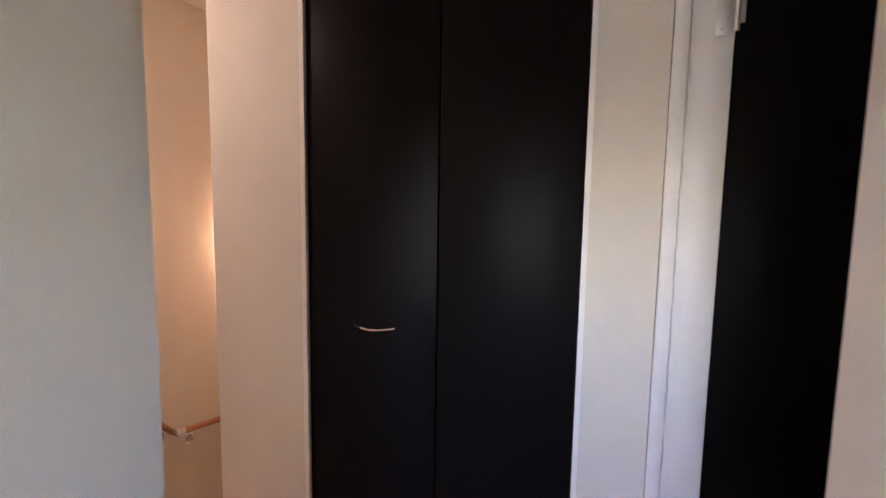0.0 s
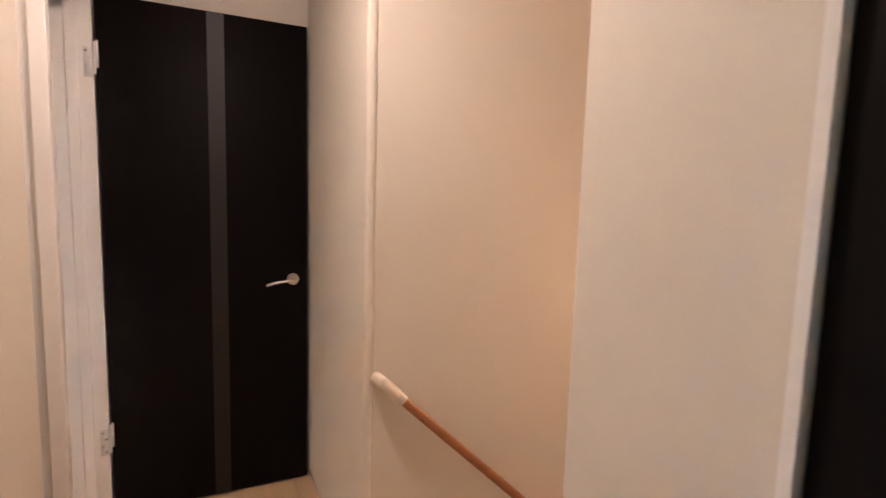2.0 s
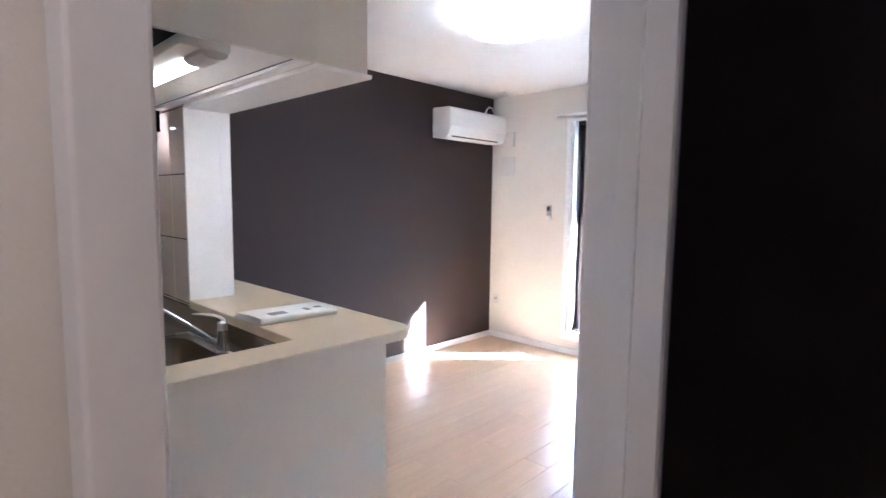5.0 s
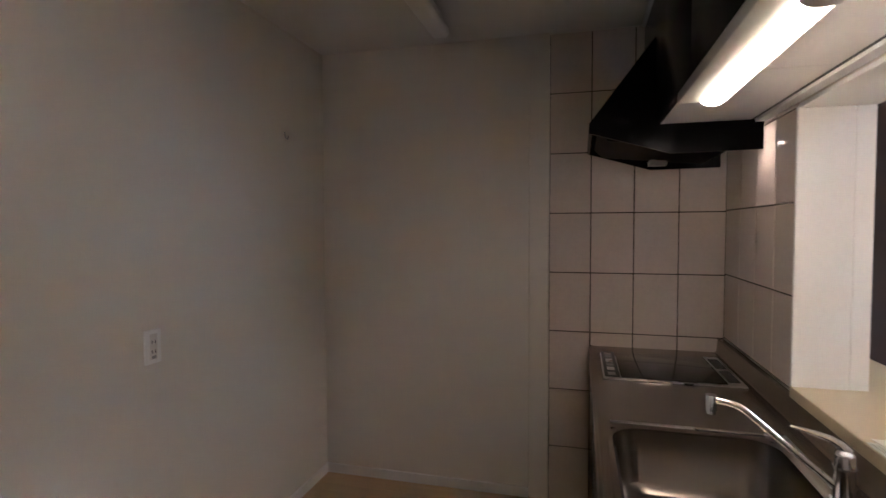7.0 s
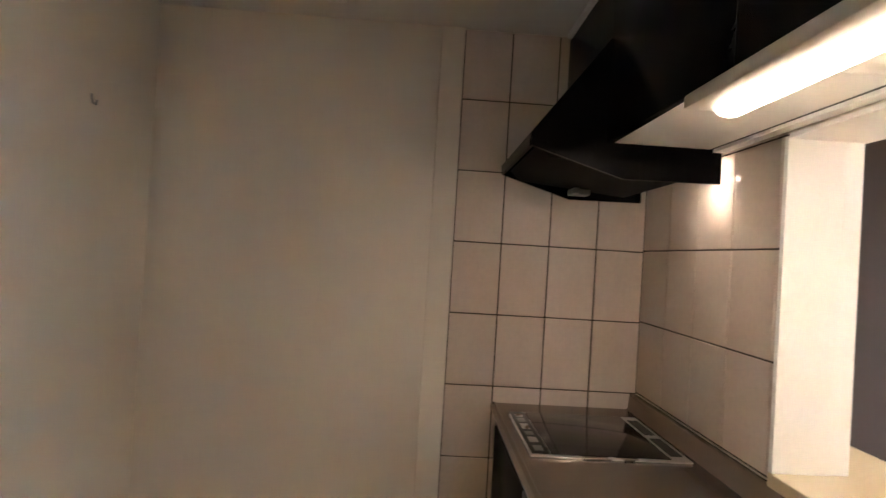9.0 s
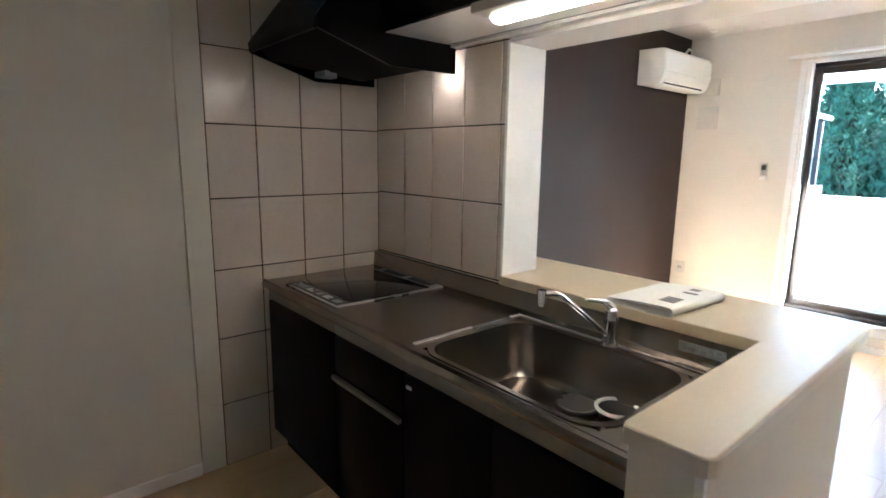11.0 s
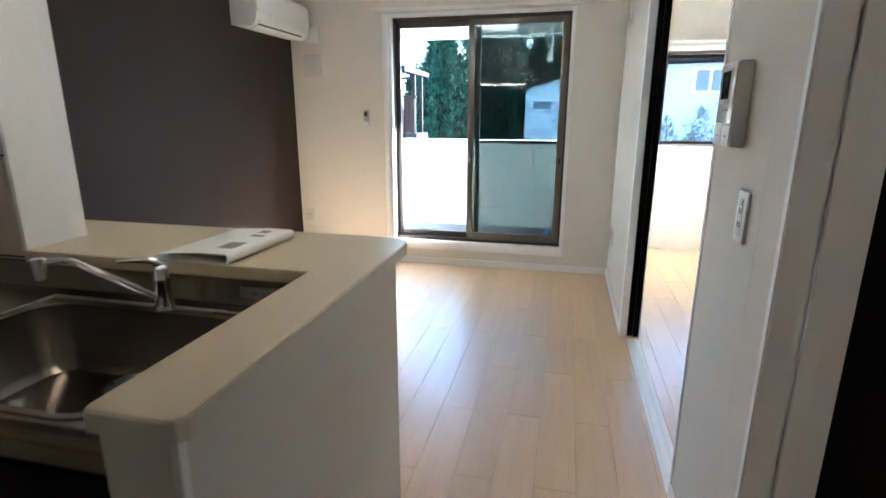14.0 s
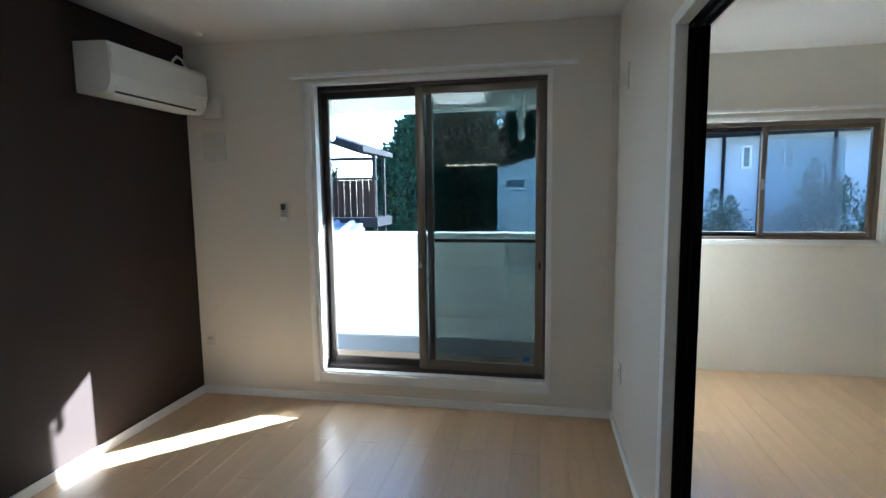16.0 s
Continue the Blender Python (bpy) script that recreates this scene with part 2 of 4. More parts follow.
def rounded(x0, x1, y0, y1, r, n=6, corners="abcd"):
    """A rectangle's outline with round corners: a = (x0, y0), then counter-clockwise."""
    out = []
    for k, cx, cy, s, px, py in (("a", x0 + r, y0 + r, 180, x0, y0), ("b", x1 - r, y0 + r, 270, x1, y0), ("c", x1 - r, y1 - r, 0, x1, y1), ("d", x0 + r, y1 - r, 90, x0, y1)):
        if k in corners:
            out += [(cx + r * math.cos(radians(s + 90 * i / n)), cy + r * math.sin(radians(s + 90 * i / n))) for i in range(n + 1)]
        else:
            out.append((px, py))
    return out


def mesh_of(name, bm, material, smooth=False):
    me = bpy.data.meshes.new(name)
    bm.to_mesh(me)
    bm.free()
    me.materials.append(material)
    if smooth:
        me.polygons.foreach_set("use_smooth", [True] * len(me.polygons))
        me.set_sharp_from_angle(angle=radians(40))
    return me


def part(name, bm, material, parent=None, label="", smooth=True):
    ob = new(name, mesh_of(name, bm, material, smooth))
    if parent:
        ob.parent = parent
        ob.matrix_parent_inverse = parent.matrix_world.inverted()
    if label:
        ob["label"] = label
    return ob


def thing(name, label, category, at=(0, 0, 0), group=""):
    ob = new(name)
    ob.empty_display_size = 0.1
    ob.location = at
    bpy.context.view_layer.update()
    return tagged(ob, label, category, group)


def B():
    return bmesh.new()


def structure(name, bm, material, label, category, smooth=False):
    return tagged(part(name, bm, material, None, "", smooth), label, category, "", "structure")


# ---------------------------------------------------------------- the plan
XR, XH = 2.855, 3.03            # room face and hall face of the wall with the doors
YW, YO = 3.305, 3.47            # inner and outer face of the window wall
YK = -2.12                      # back wall of the kitchen
ZC = 2.44                       # ceilings
DOOR_A, DOOR_B, DOOR_H = -0.84, 0.015, 2.10
SL_A, SL_B, SL_H = 0.535, 2.0, 2.0
X2 = 2.965                      # second room's face of the same wall
XS = 2.995                      # hall face south of the door
XD, YJ = 2.892, -0.048          # room face and end of the short wall between the two doors
WX0, WX1, WZ0, WZ1 = 0.91, 2.455, 0.20, 2.148   # living room window opening
R2Y = 4.36                      # far wall of the second room
R2X = 5.6
HX = 3.93                       # hall's far wall
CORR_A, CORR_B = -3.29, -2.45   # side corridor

# slabs
structure("floor", box(box(box(B(), -0.3, 3.975, -5.2, 4.6, -0.2, -0.012), 3.9755, 5.9, -5.2, -1.785, -0.2, -0.012), 3.9755, 5.9, -0.69, 4.6, -0.2, -0.012), SEAM, "light oak laminate floor of long boards", "floor")
structure("ceiling", box(box(B(), -0.3, XH, -2.4, YO, ZC, ZC + 0.2), XH + 0.001, 6.2, -5.2, 4.6, ZC, ZC + 0.2), CEIL, "plain white papered ceiling", "ceiling")
structure("ceiling_corridor", box(B(), -0.3, XH, -5.2, -2.401, ZC - 0.001, ZC + 0.2), CEIL, "plain white papered ceiling over the corridor", "ceiling")

# living room and kitchen
structure("wall_accent", box(B(), -0.15, 0.0, 0.10, YO, 0, ZC), ACCENT, "dark brown accent wallpaper on the living room wall", "wall")
structure("wall_kitchen_side", box(B(), -0.15, -0.012, -2.3, 0.10, 0, ZC), WALL, "off-white papered wall beside the kitchen", "wall")
structure("wall_kitchen_panel", box(B(), -0.012, 0.0, YK, -0.935, 0, ZC), WALL, "off-white papered wall panel beside the tiles", "wall")
structure("trim_tile_edge", box(B(), -0.012, 0.005, -0.932, -0.832, 0, ZC, 0.003), WALL, "off-white edge board beside the kitchen tiles", "trim")
structure("wall_kitchen_back", box(B(), -0.15, XR, CORR_B, YK, 0, ZC), WALL, "off-white papered wall behind the kitchen", "wall")

bm = B()
for x0, x1, z0, z1 in ((-0.15, WX0, 0, ZC), (WX1, X2 - 0.151, 0, ZC), (WX0, WX1, 0, WZ0), (WX0, WX1, WZ1, ZC)):
    box(bm, x0, x1, YW, YO, z0, z1)
structure("wall_window", bm, WALL, "off-white papered wall with the balcony window", "wall")

bm = B()
box(bm, XR, XS, CORR_B, DOOR_A, 0, ZC)
box(bm, XD, XS, DOOR_A, DOOR_B, DOOR_H, ZC)
box(bm, XD, XH, YJ + 0.012, 0.0995, 0, DOOR_H)
box(bm, XD, X2, 0.10, SL_A, 0, SL_H)
box(bm, XD, XH, DOOR_B + 0.0005, 0.0995, DOOR_H, ZC)
box(bm, XD, X2, 0.10, SL_A, SL_H, ZC)
box(bm, XR, X2, SL_A, SL_B, SL_H, ZC)
box(bm, XR, XR + 0.03, SL_B, YW, 0, ZC)
box(bm, X2 - 0.010, X2, SL_B, YW, 0, ZC)
structure("wall_doors", bm, WALL, "off-white papered wall with door and sliding door openings", "wall")

# baseboards
bm = B()
box(bm, 0.0, 0.012, 0.26, YW, 0, 0.055, 0.002)
structure("baseboard_accent", bm, TRIM, "low white baseboard along the dark wall", "baseboard")
structure("baseboard_window", box(B(), 0.012, XR, YW - 0.012, YW, 0, 0.055, 0.002), TRIM, "low white baseboard below the window", "baseboard")
bm = B()
box(bm, XR - 0.012, XR, SL_B + 0.02, YW - 0.012, 0, 0.055, 0.002)
box(bm, XD - 0.010, XD, YJ + 0.022, SL_A - 0.001, 0, 0.055, 0.002)
box(bm, XR - 0.012, XR, YK, DOOR_A - 0.04, 0, 0.055, 0.002)
structure("baseboard_doors", bm, TRIM, "low white baseboard on the wall with the doors", "baseboard")
bm = B()
box(bm, 0.0, 0.012, YK, -0.935, 0, 0.055, 0.002)
box(bm, 0.012, XR - 0.012, YK, YK + 0.012, 0, 0.055, 0.002)
structure("baseboard_kitchen", bm, TRIM, "low white baseboard round the kitchen", "baseboard")

# half wall of the counter, side wall with tiles, lintel above the opening
CX0, CX1 = 1.835, 1.965
structure("wall_counter", prism(B(), [(0.0005, 0.0), (CX0, 0.0), (CX0, -0.68), (CX1, -0.68), (CX1, 0.255), (0.0005, 0.255)], "z", 0.0, 0.905), WALL, "white half wall round the kitchen counter", "half wall")
structure("trim_counter_corner", box(box(B(), CX1 + 0.0003, CX1 + 0.003, -0.683, -0.668, 0, 0.905, 0.001), CX1 - 0.012, CX1 + 0.0002, -0.683, -0.6803, 0, 0.905, 0.001), TRIM, "white corner bead on the half wall", "trim")
structure("wall_pass_side", box(B(), 0.0, 0.900, 0.010, 0.170, 0.944, ZC), WALL, "short wall beside the serving opening", "wall")
structure("wall_lintel", box(B(), 0.9005, 1.97, -0.022, 0.170, 1.822, ZC), WALL, "white lintel over the serving opening", "lintel")
structure("wall_hanging_end", box(B(), 1.952, 1.97, -0.50, -0.0225, 1.825, ZC), WALL, "white hanging end panel beside the wall cabinets", "end panel")
bm = B()
box(bm, 0.900, 0.915, -0.030, 0.125, 0.944, 1.815, 0.002)
box(bm, 0.900, 0.911, 0.127, 0.178, 0.944, 1.815, 0.002)
box(bm, 0.9155, 1.985, -0.030, 0.178, 1.808, 1.8215, 0.002)
structure("trim_pass", bm, TRIM, "white boards lining the serving opening", "trim")


# second room
structure("wall_room2_far", (lambda b: [box(b, X2, 3.30, R2Y, R2Y + 0.17, 0, ZC), box(b, 4.86, R2X, R2Y, R2Y + 0.17, 0, ZC), box(b, 3.30, 4.86, R2Y, R2Y + 0.17, 0, 1.03), box(b, 3.30, 4.86, R2Y, R2Y + 0.17, 1.93, ZC)] and b)(B()), WALL, "off-white papered wall with a wide window", "wall")
structure("wall_room2_side", box(B(), R2X, R2X + 0.15, -0.7, R2Y + 0.17, 0, ZC), WALL, "off-white papered side wall", "wall")
structure("wall_room2_west", box(B(), X2 - 0.15, X2, YW + 0.0005, R2Y + 0.17, 0, ZC), WALL, "off-white papered wall beside the balcony", "wall")
structure("wall_room2_near", box(B(), X2, R2X, 0.10, 0.25, 0, ZC), WALL, "off-white papered wall", "wall")

# hall, closet front, stairwell, corridor
structure("wall_hall_north", box(B(), XH + 0.0005, 3.888, 0.03, 0.0995, 0, ZC), WALL, "off-white papered end wall of the hall", "wall")
structure("wall_hall_stair", box(box(B(), 3.856, 3.888, -0.874, 0.0295, 0, ZC, 0.012), 3.8885, 3.98, -0.695, 0.0995, 0, ZC), WALL, "off-white papered wall beside the stairs", "wall")
structure("wall_stair_north", box(B(), 3.8885, 6.1, -0.866, -0.695, -3.0, ZC), WALL, "off-white papered wall along the stairs", "wall")
structure("wall_stair_south", box(B(), 4.07, 6.1, -1.90, -1.78, -3.0, ZC), WALL, "off-white papered wall along the stairs", "wall")
structure("wall_stair_end", box(B(), 6.1, 6.25, -1.9, -0.68, -3.0, ZC), WALL, "off-white papered wall at the stair's end", "wall")
bm = B()
box(bm, HX, HX + 0.14, -2.145, -1.775, 0, ZC, 0.008)
box(bm, HX, HX + 0.14, -3.235, -3.03, 0, ZC, 0.003)
box(bm, HX, HX + 0.14, -3.03, -2.145, 2.10, ZC)
box(bm, HX, HX + 0.14, -5.1, -4.14, 0, ZC)
box(bm, HX, HX + 0.14, -4.14, -3.235, 2.06, ZC)
structure("wall_hall_far", bm, WALL, "off-white papered wall with closet and door", "wall")
structure("wall_closet_back", box(B(), HX + 0.1405, 4.5, -5.1, -1.9005, 0, ZC), BLACK, "dark back of the closet", "wall")
structure("wall_hall_south", box(B(), XH - 0.12, HX + 0.14, -5.2, -5.0, 0, ZC), WALL, "off-white papered end wall of the hall", "wall")
structure("wall_hall_west", box(B(), XR, XS, -5.0, CORR_A, 0, ZC), WALL, "off-white papered wall of the hall", "wall")
structure("wall_corridor_south", box(B(), 0.6, XR, CORR_A - 0.14, CORR_A, 0, ZC), WALL, "off-white papered corridor wall", "wall")
# unseen end wall, its opening added to let daylight into the corridor
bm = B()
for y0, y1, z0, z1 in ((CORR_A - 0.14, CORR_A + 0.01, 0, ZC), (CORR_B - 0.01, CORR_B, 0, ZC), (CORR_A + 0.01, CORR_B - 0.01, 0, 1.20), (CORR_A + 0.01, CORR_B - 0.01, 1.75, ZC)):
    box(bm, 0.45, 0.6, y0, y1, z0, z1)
structure("wall_corridor_end", bm, WALL, "off-white papered wall with an unseen opening added for daylight", "wall")

# door casing between hall and living room
bm = B()
box(bm, XD + 0.0005, XH + 0.012, YJ, YJ + 0.0115, 0, DOOR_H + 0.03, 0.002)
box(bm, XH + 0.0005, XH + 0.012, YJ + 0.0118, 0.0295, 0, DOOR_H + 0.03, 0.002)
box(bm, XD - 0.004, XD, YJ, YJ + 0.020, 0, DOOR_H + 0.03, 0.0015)
box(bm, XR - 0.010, XS + 0.02, DOOR_A - 0.0005, DOOR_A + 0.012, 0, DOOR_H, 0.003)
box(bm, XS + 0.0205, XS + 0.059, DOOR_A - 0.014, DOOR_A + 0.027, 0, DOOR_H + 0.03, 0.003)
box(bm, XD - 0.004, XS + 0.045, DOOR_A + 0.0275, YJ - 0.0005, DOOR_H - 0.0005, DOOR_H + 0.0295, 0.003)
box(bm, 2.955, 2.992, YJ - 0.012, YJ - 0.0003, 0, DOOR_H - 0.002, 0.002)
structure("trim_door", bm, TRIM, "white casing of the living room door", "door casing")


# ---------------------------------------------------------------- doors
def lever(parent, x, y, z, out):
    """Round rose and a slim curved lever; out: which way along y it stands."""
    h = part("handle", tube(B(), (x, y, z), (x, y + out * 0.012, z), 0.026, seg=24), SATIN, parent, "satin nickel lever handle")
    bm = tube(B(), (x, y + out * 0.012, z), (x, y + out * 0.05, z), 0.009)
    pts = [(x - 0.012 * i, y + out * (0.05 + 0.004 * math.sin(i * 0.5)), z - 0.0006 * i * i * 0.3) for i in range(11)]
    path_tube(bm, pts, 0.0062, 10)
    part("lever", bm, SATIN, h)
    return h


def hinge(parent, x, y, z):
    """A butt hinge: the screwed leaf on the casing, the knuckle and the short leaf on the door's edge."""
    h = part("hinge", box(B(), x - 0.038, x - 0.008, y - 0.003, y - 0.0005, z - 0.055, z + 0.055, 0.0008), HINGE, parent, "pale steel butt hinge")
    for i, dz in enumerate((0.040, 0.014, -0.014, -0.040)):
        sx = x - 0.030 + 0.012 * (i % 2)
        part("screw", tube(B(), (sx, y - 0.0045, z + dz), (sx, y - 0.003, z + dz), 0.0042, seg=10), SATIN, h)
    part("knuckle", tube(B(), (x - 0.004, y - 0.006, z - 0.045), (x - 0.004, y - 0.006, z + 0.075), 0.0055, seg=12), HINGE, h)
    part("door_leaf_plate", box(B(), x - 0.001, x + 0.010, y - 0.0085, y - 0.0055, z - 0.020, z + 0.082, 0.0008), HINGE, h)
    return h


ld = thing("door_1", "black wooden door standing open with smoked vertical strip", "door", (3.05, -0.02, 0.0))
ld["kind"] = "structure"
lx0, lx1, ly = 3.05, 3.840, -0.040
part("leaf", box(B(), lx0, lx1, ly, ly + 0.036, 0.008, 2.096, 0.003), BLACK, ld, "black wood-grain door leaf")
part("strip", box(B(), lx0 + 0.385, lx0 + 0.45, ly - 0.002, ly + 0.038, 0.010, 2.094), BROWNSTRIP, ld, "smoked brown vertical strip")
lever(ld, 3.775, ly, 0.975, -1)
for z in (1.838, 0.335):
    hinge(ld, lx0, YJ, z)

# folding closet doors in the hall
cl = thing("closet_door", "tall black double closet doors with slim bow handle", "closet door", (HX, -2.6, 0))
for y0, y1 in ((-2.596, -2.148), (-3.025, -2.600)):
    d = part("door_leaf", box(B(), HX + 0.006, HX + 0.03, y0, y1, 0.012, 2.09, 0.003), BLACK, cl, "black closet door leaf")
    if y0 > -2.6:
        pts = [(HX + 0.004 - 0.026 * math.sin(math.pi * i / 10), -2.317 - 0.139 * i / 10, 0.993 - 0.004 * math.sin(math.pi * i / 10)) for i in range(11)]
        part("handle", path_tube(B(), pts, 0.004, 8), CHROME, d, "slim chrome bow handle")
structure("trim_closet", box(box(B(), HX - 0.006, HX + 0.05, -2.1445, -2.1285, 0, 2.1), HX - 0.006, HX + 0.05, -3.0445, -3.0285, 0, 2.1), TRIM, "white edge of the closet opening", "trim")

# closed door farther along the hall
d2 = thing("door_2", "closed black door in a white casing", "door", (HX, -3.7, 0))
d2["kind"] = "structure"
part("leaf", box(B(), HX + 0.01, HX + 0.046, -4.105, -3.385, 0.008, 2.03, 0.003), BLACK, d2)
bm = B()
box(bm, HX - 0.012, HX + 0.139, -3.38, -3.275, 0, 2.06, 0.004)
box(bm, HX - 0.018, HX - 0.0003, -3.2745, -3.2355, 0, 2.09, 0.004)
box(bm, HX - 0.012, HX + 0.139, -4.139, -4.11, 0, 2.06, 0.004)
box(bm, HX - 0.012, HX + 0.139, -4.109, -3.381, 2.035, 2.0595, 0.004)
part("door_casing", bm, TRIM, d2, "white casing")
for z in (1.898, 0.335):
    h = part("hinge", box(B(), HX - 0.0155, HX - 0.0125, -3.375, -3.333, z - 0.055, z + 0.055, 0.001), HINGE, d2, "pale steel butt hinge")
    for i, dz in enumerate((0.040, 0.014, -0.014, -0.040)):
        sy = -3.360 + 0.014 * (i % 2)
        part("screw", tube(B(), (HX - 0.017, sy, z + dz), (HX - 0.0155, sy, z + dz), 0.0042, seg=10), SATIN, h)
    part("knuckle", tube(B(), (HX - 0.016, -3.382, z - 0.045), (HX - 0.016, -3.382, z + 0.075), 0.006, seg=12), HINGE, h)
    part("door_leaf_plate", box(B(), HX + 0.0065, HX + 0.0095, -3.405, -3.386, z - 0.02, z + 0.082, 0.001), HINGE, h)

# ---------------------------------------------------------------- sliding door opening to the second room
sd = thing("sliding_door", "dark sliding door panels pushed back into the wall", "sliding door", (2.94, 2.3, 0))
for x0, x1, y0 in ((2.889, 2.918, 1.960), (2.922, 2.952, 1.950)):
    part("panel", box(B(), x0, x1, y0, 2.95, 0.012, SL_H - 0.03, 0.002), BLACK, sd, "dark wood-grain sliding panel")
bm = B()
for x in (2.903, 2.937):
    box(bm, x - 0.016, x - 0.011, SL_A + 0.02, SL_B, SL_H - 0.026, SL_H - 0.003)
    box(bm, x + 0.011, x + 0.016, SL_A + 0.02, SL_B, SL_H - 0.026, SL_H - 0.003)
box(bm, 2.886, 2.954, SL_A + 0.02, SL_B, SL_H - 0.003, SL_H - 0.0005)
structure("trim_slide_track", bm, ALUDARK, "dark double track over the sliding door", "track")
bm = box(B(), 2.882, 2.958, SL_A + 0.02, SL_B - 0.06, -0.001, 0.003, 0.001)
for x in (2.903, 2.937):
    box(bm, x - 0.004, x + 0.004, SL_A + 0.02, SL_B - 0.06, 0.0031, 0.006)
structure("trim_slide_rail", bm, TRIM, "pale floor rail of the sliding door", "rail")
bm = B()
box(bm, XD - 0.004, X2 + 0.012, SL_A, SL_A + 0.02, 0, SL_H, 0.002)
box(bm, XR - 0.012, 2.885, SL_B - 0.040, SL_B + 0.022, 0, SL_H + 0.02, 0.002)
box(bm, XR - 0.012, 2.885, SL_A + 0.0205, SL_B - 0.041, SL_H - 0.02, SL_H + 0.02, 0.002)
box(bm, X2 - 0.010, X2 + 0.012, SL_A + 0.0205, SL_B - 0.001, SL_H - 0.02, SL_H + 0.02, 0.002)
structure("trim_slide", bm, TRIM, "white boards lining the sliding door opening", "trim")


# ---------------------------------------------------------------- windows
def bars(bm, x0, x1, z0, z1, y0, y1, w, wb=None, wt=None):
    wb, wt = wb or w, wt or w
    box(bm, x0, x0 + w, y0, y1, z0, z1, 0.002)
    box(bm, x1 - w, x1, y0, y1, z0, z1, 0.002)
    box(bm, x0 + w, x1 - w, y0 + 0.001, y1 - 0.001, z0, z0 + wb, 0.002)
    box(bm, x0 + w, x1 - w, y0 + 0.001, y1 - 0.001, z1 - wt, z1, 0.002)
    return bm


def pane(x0, x1, z0, z1, y, mat, parent, shade=False):
    p = part("pane", box(B(), x0, x1, y - 0.002, y + 0.002, z0, z1), mat, parent, "", False)
    p.visible_shadow = shade
    return p


w1 = thing("window_1", "bronze aluminium sliding balcony window, two sashes", "window", ((WX0 + WX1) / 2, YW, WZ0))
w1["kind"] = "structure"
part("window_frame", bars(B(), WX0 + 0.001, WX1 - 0.001, WZ0 + 0.001, WZ1 - 0.001, YW + 0.06, YW + 0.17, 0.03, 0.03, 0.035), FRAMEBR, w1, "bronze aluminium outer frame")
s1 = part("sash", bars(B(), WX0 + 0.032, 1.70, WZ0 + 0.032, WZ1 - 0.037, YW + 0.125, YW + 0.155, 0.038, 0.05, 0.045), FRAMEBR, w1, "brown sash on the outer track")
pane(WX0 + 0.070, 1.662, WZ0 + 0.082, WZ1 - 0.082, YW + 0.14, GLASS, s1)
s2 = part("sash", bars(B(), 1.60, WX1 - 0.032, WZ0 + 0.032, WZ1 - 0.037, YW + 0.08, YW + 0.112, 0.05, 0.06, 0.045), ALU, w1, "bronze sash on the inner track")
pane(1.65, WX1 - 0.082, WZ0 + 0.092, WZ1 - 0.082, YW + 0.096, GLASS, s2)
part("latch", box(box(B(), 1.612, 1.63, YW + 0.065, YW + 0.08, 0.93, 1.02, 0.003), 1.616, 1.626, YW + 0.052, YW + 0.066, 0.985, 1.015, 0.003), SATIN, w1, "crescent latch")
part("latch", box(B(), WX1 - 0.062, WX1 - 0.046, YW + 0.066, YW + 0.08, 0.93, 0.98, 0.003), ALUDARK, w1, "dark pull")
sc = part("insect_screen", bars(B(), 1.61, WX1 - 0.03, WZ0 + 0.03, WZ1 - 0.035, YW + 0.158, YW + 0.169, 0.03), ALUDARK, w1, "dark insect screen")
pane(1.64, WX1 - 0.06, WZ0 + 0.06, WZ1 - 0.065, YW + 0.164, SCREENGLASS, sc)
part("crossbar", box(B(), 1.64, WX1 - 0.06, YW + 0.156, YW + 0.17, 1.095, 1.118), ALUDARK, sc)
part("sticker", box(B(), 2.30, 2.345, YW + 0.0925, YW + 0.0938, 0.31, 0.345), paint("blue_sticker", (0.03, 0.13, 0.40), 0.5), s2, "small blue sticker")
bm = B()
box(bm, WX0 - 0.045, WX0, YW - 0.014, YW - 0.0005, WZ0 - 0.065, WZ1 + 0.012, 0.002)
box(bm, WX1, WX1 + 0.018, YW - 0.014, YW - 0.0005, WZ0 - 0.065, WZ1 + 0.012, 0.002)
box(bm, WX0, WX1, YW - 0.013, YW - 0.0015, WZ0 - 0.065, WZ0 + 0.002, 0.002)
box(bm, WX0, WX1, YW - 0.013, YW - 0.0015, WZ1, WZ1 + 0.012, 0.002)
box(bm, WX0 - 0.0005, WX0 + 0.029, YW - 0.0004, YW + 0.060, WZ0, WZ1)
box(bm, WX1 - 0.014, WX1 + 0.0005, YW - 0.0004, YW + 0.060, WZ0, WZ1)
box(bm, WX0 + 0.0292, WX1 - 0.0142, YW - 0.0004, YW + 0.060, WZ0 - 0.0005, WZ0 + 0.010)
box(bm, WX0 + 0.0292, WX1 - 0.0142, YW - 0.0004, YW + 0.060, WZ1 - 0.010, WZ1 + 0.0005)
part("window_casing", bm, TRIM, w1, "white casing")

w2 = thing("window_2", "wide bronze sliding window with film on one pane", "window", (4.08, R2Y, 1.03))
w2["kind"] = "structure"
part("window_frame", bars(B(), 3.301, 4.859, 1.031, 1.929, R2Y + 0.04, R2Y + 0.15, 0.028), ALU, w2, "bronze aluminium outer frame")
s3 = part("sash", bars(B(), 3.33, 4.10, 1.06, 1.90, R2Y + 0.10, R2Y + 0.13, 0.035), ALUDARK, w2)
pane(3.36, 4.07, 1.09, 1.87, R2Y + 0.115, DULLGLASS, s3)
s4 = part("sash", bars(B(), 4.06, 4.83, 1.06, 1.90, R2Y + 0.055, R2Y + 0.085, 0.035), ALU, w2)
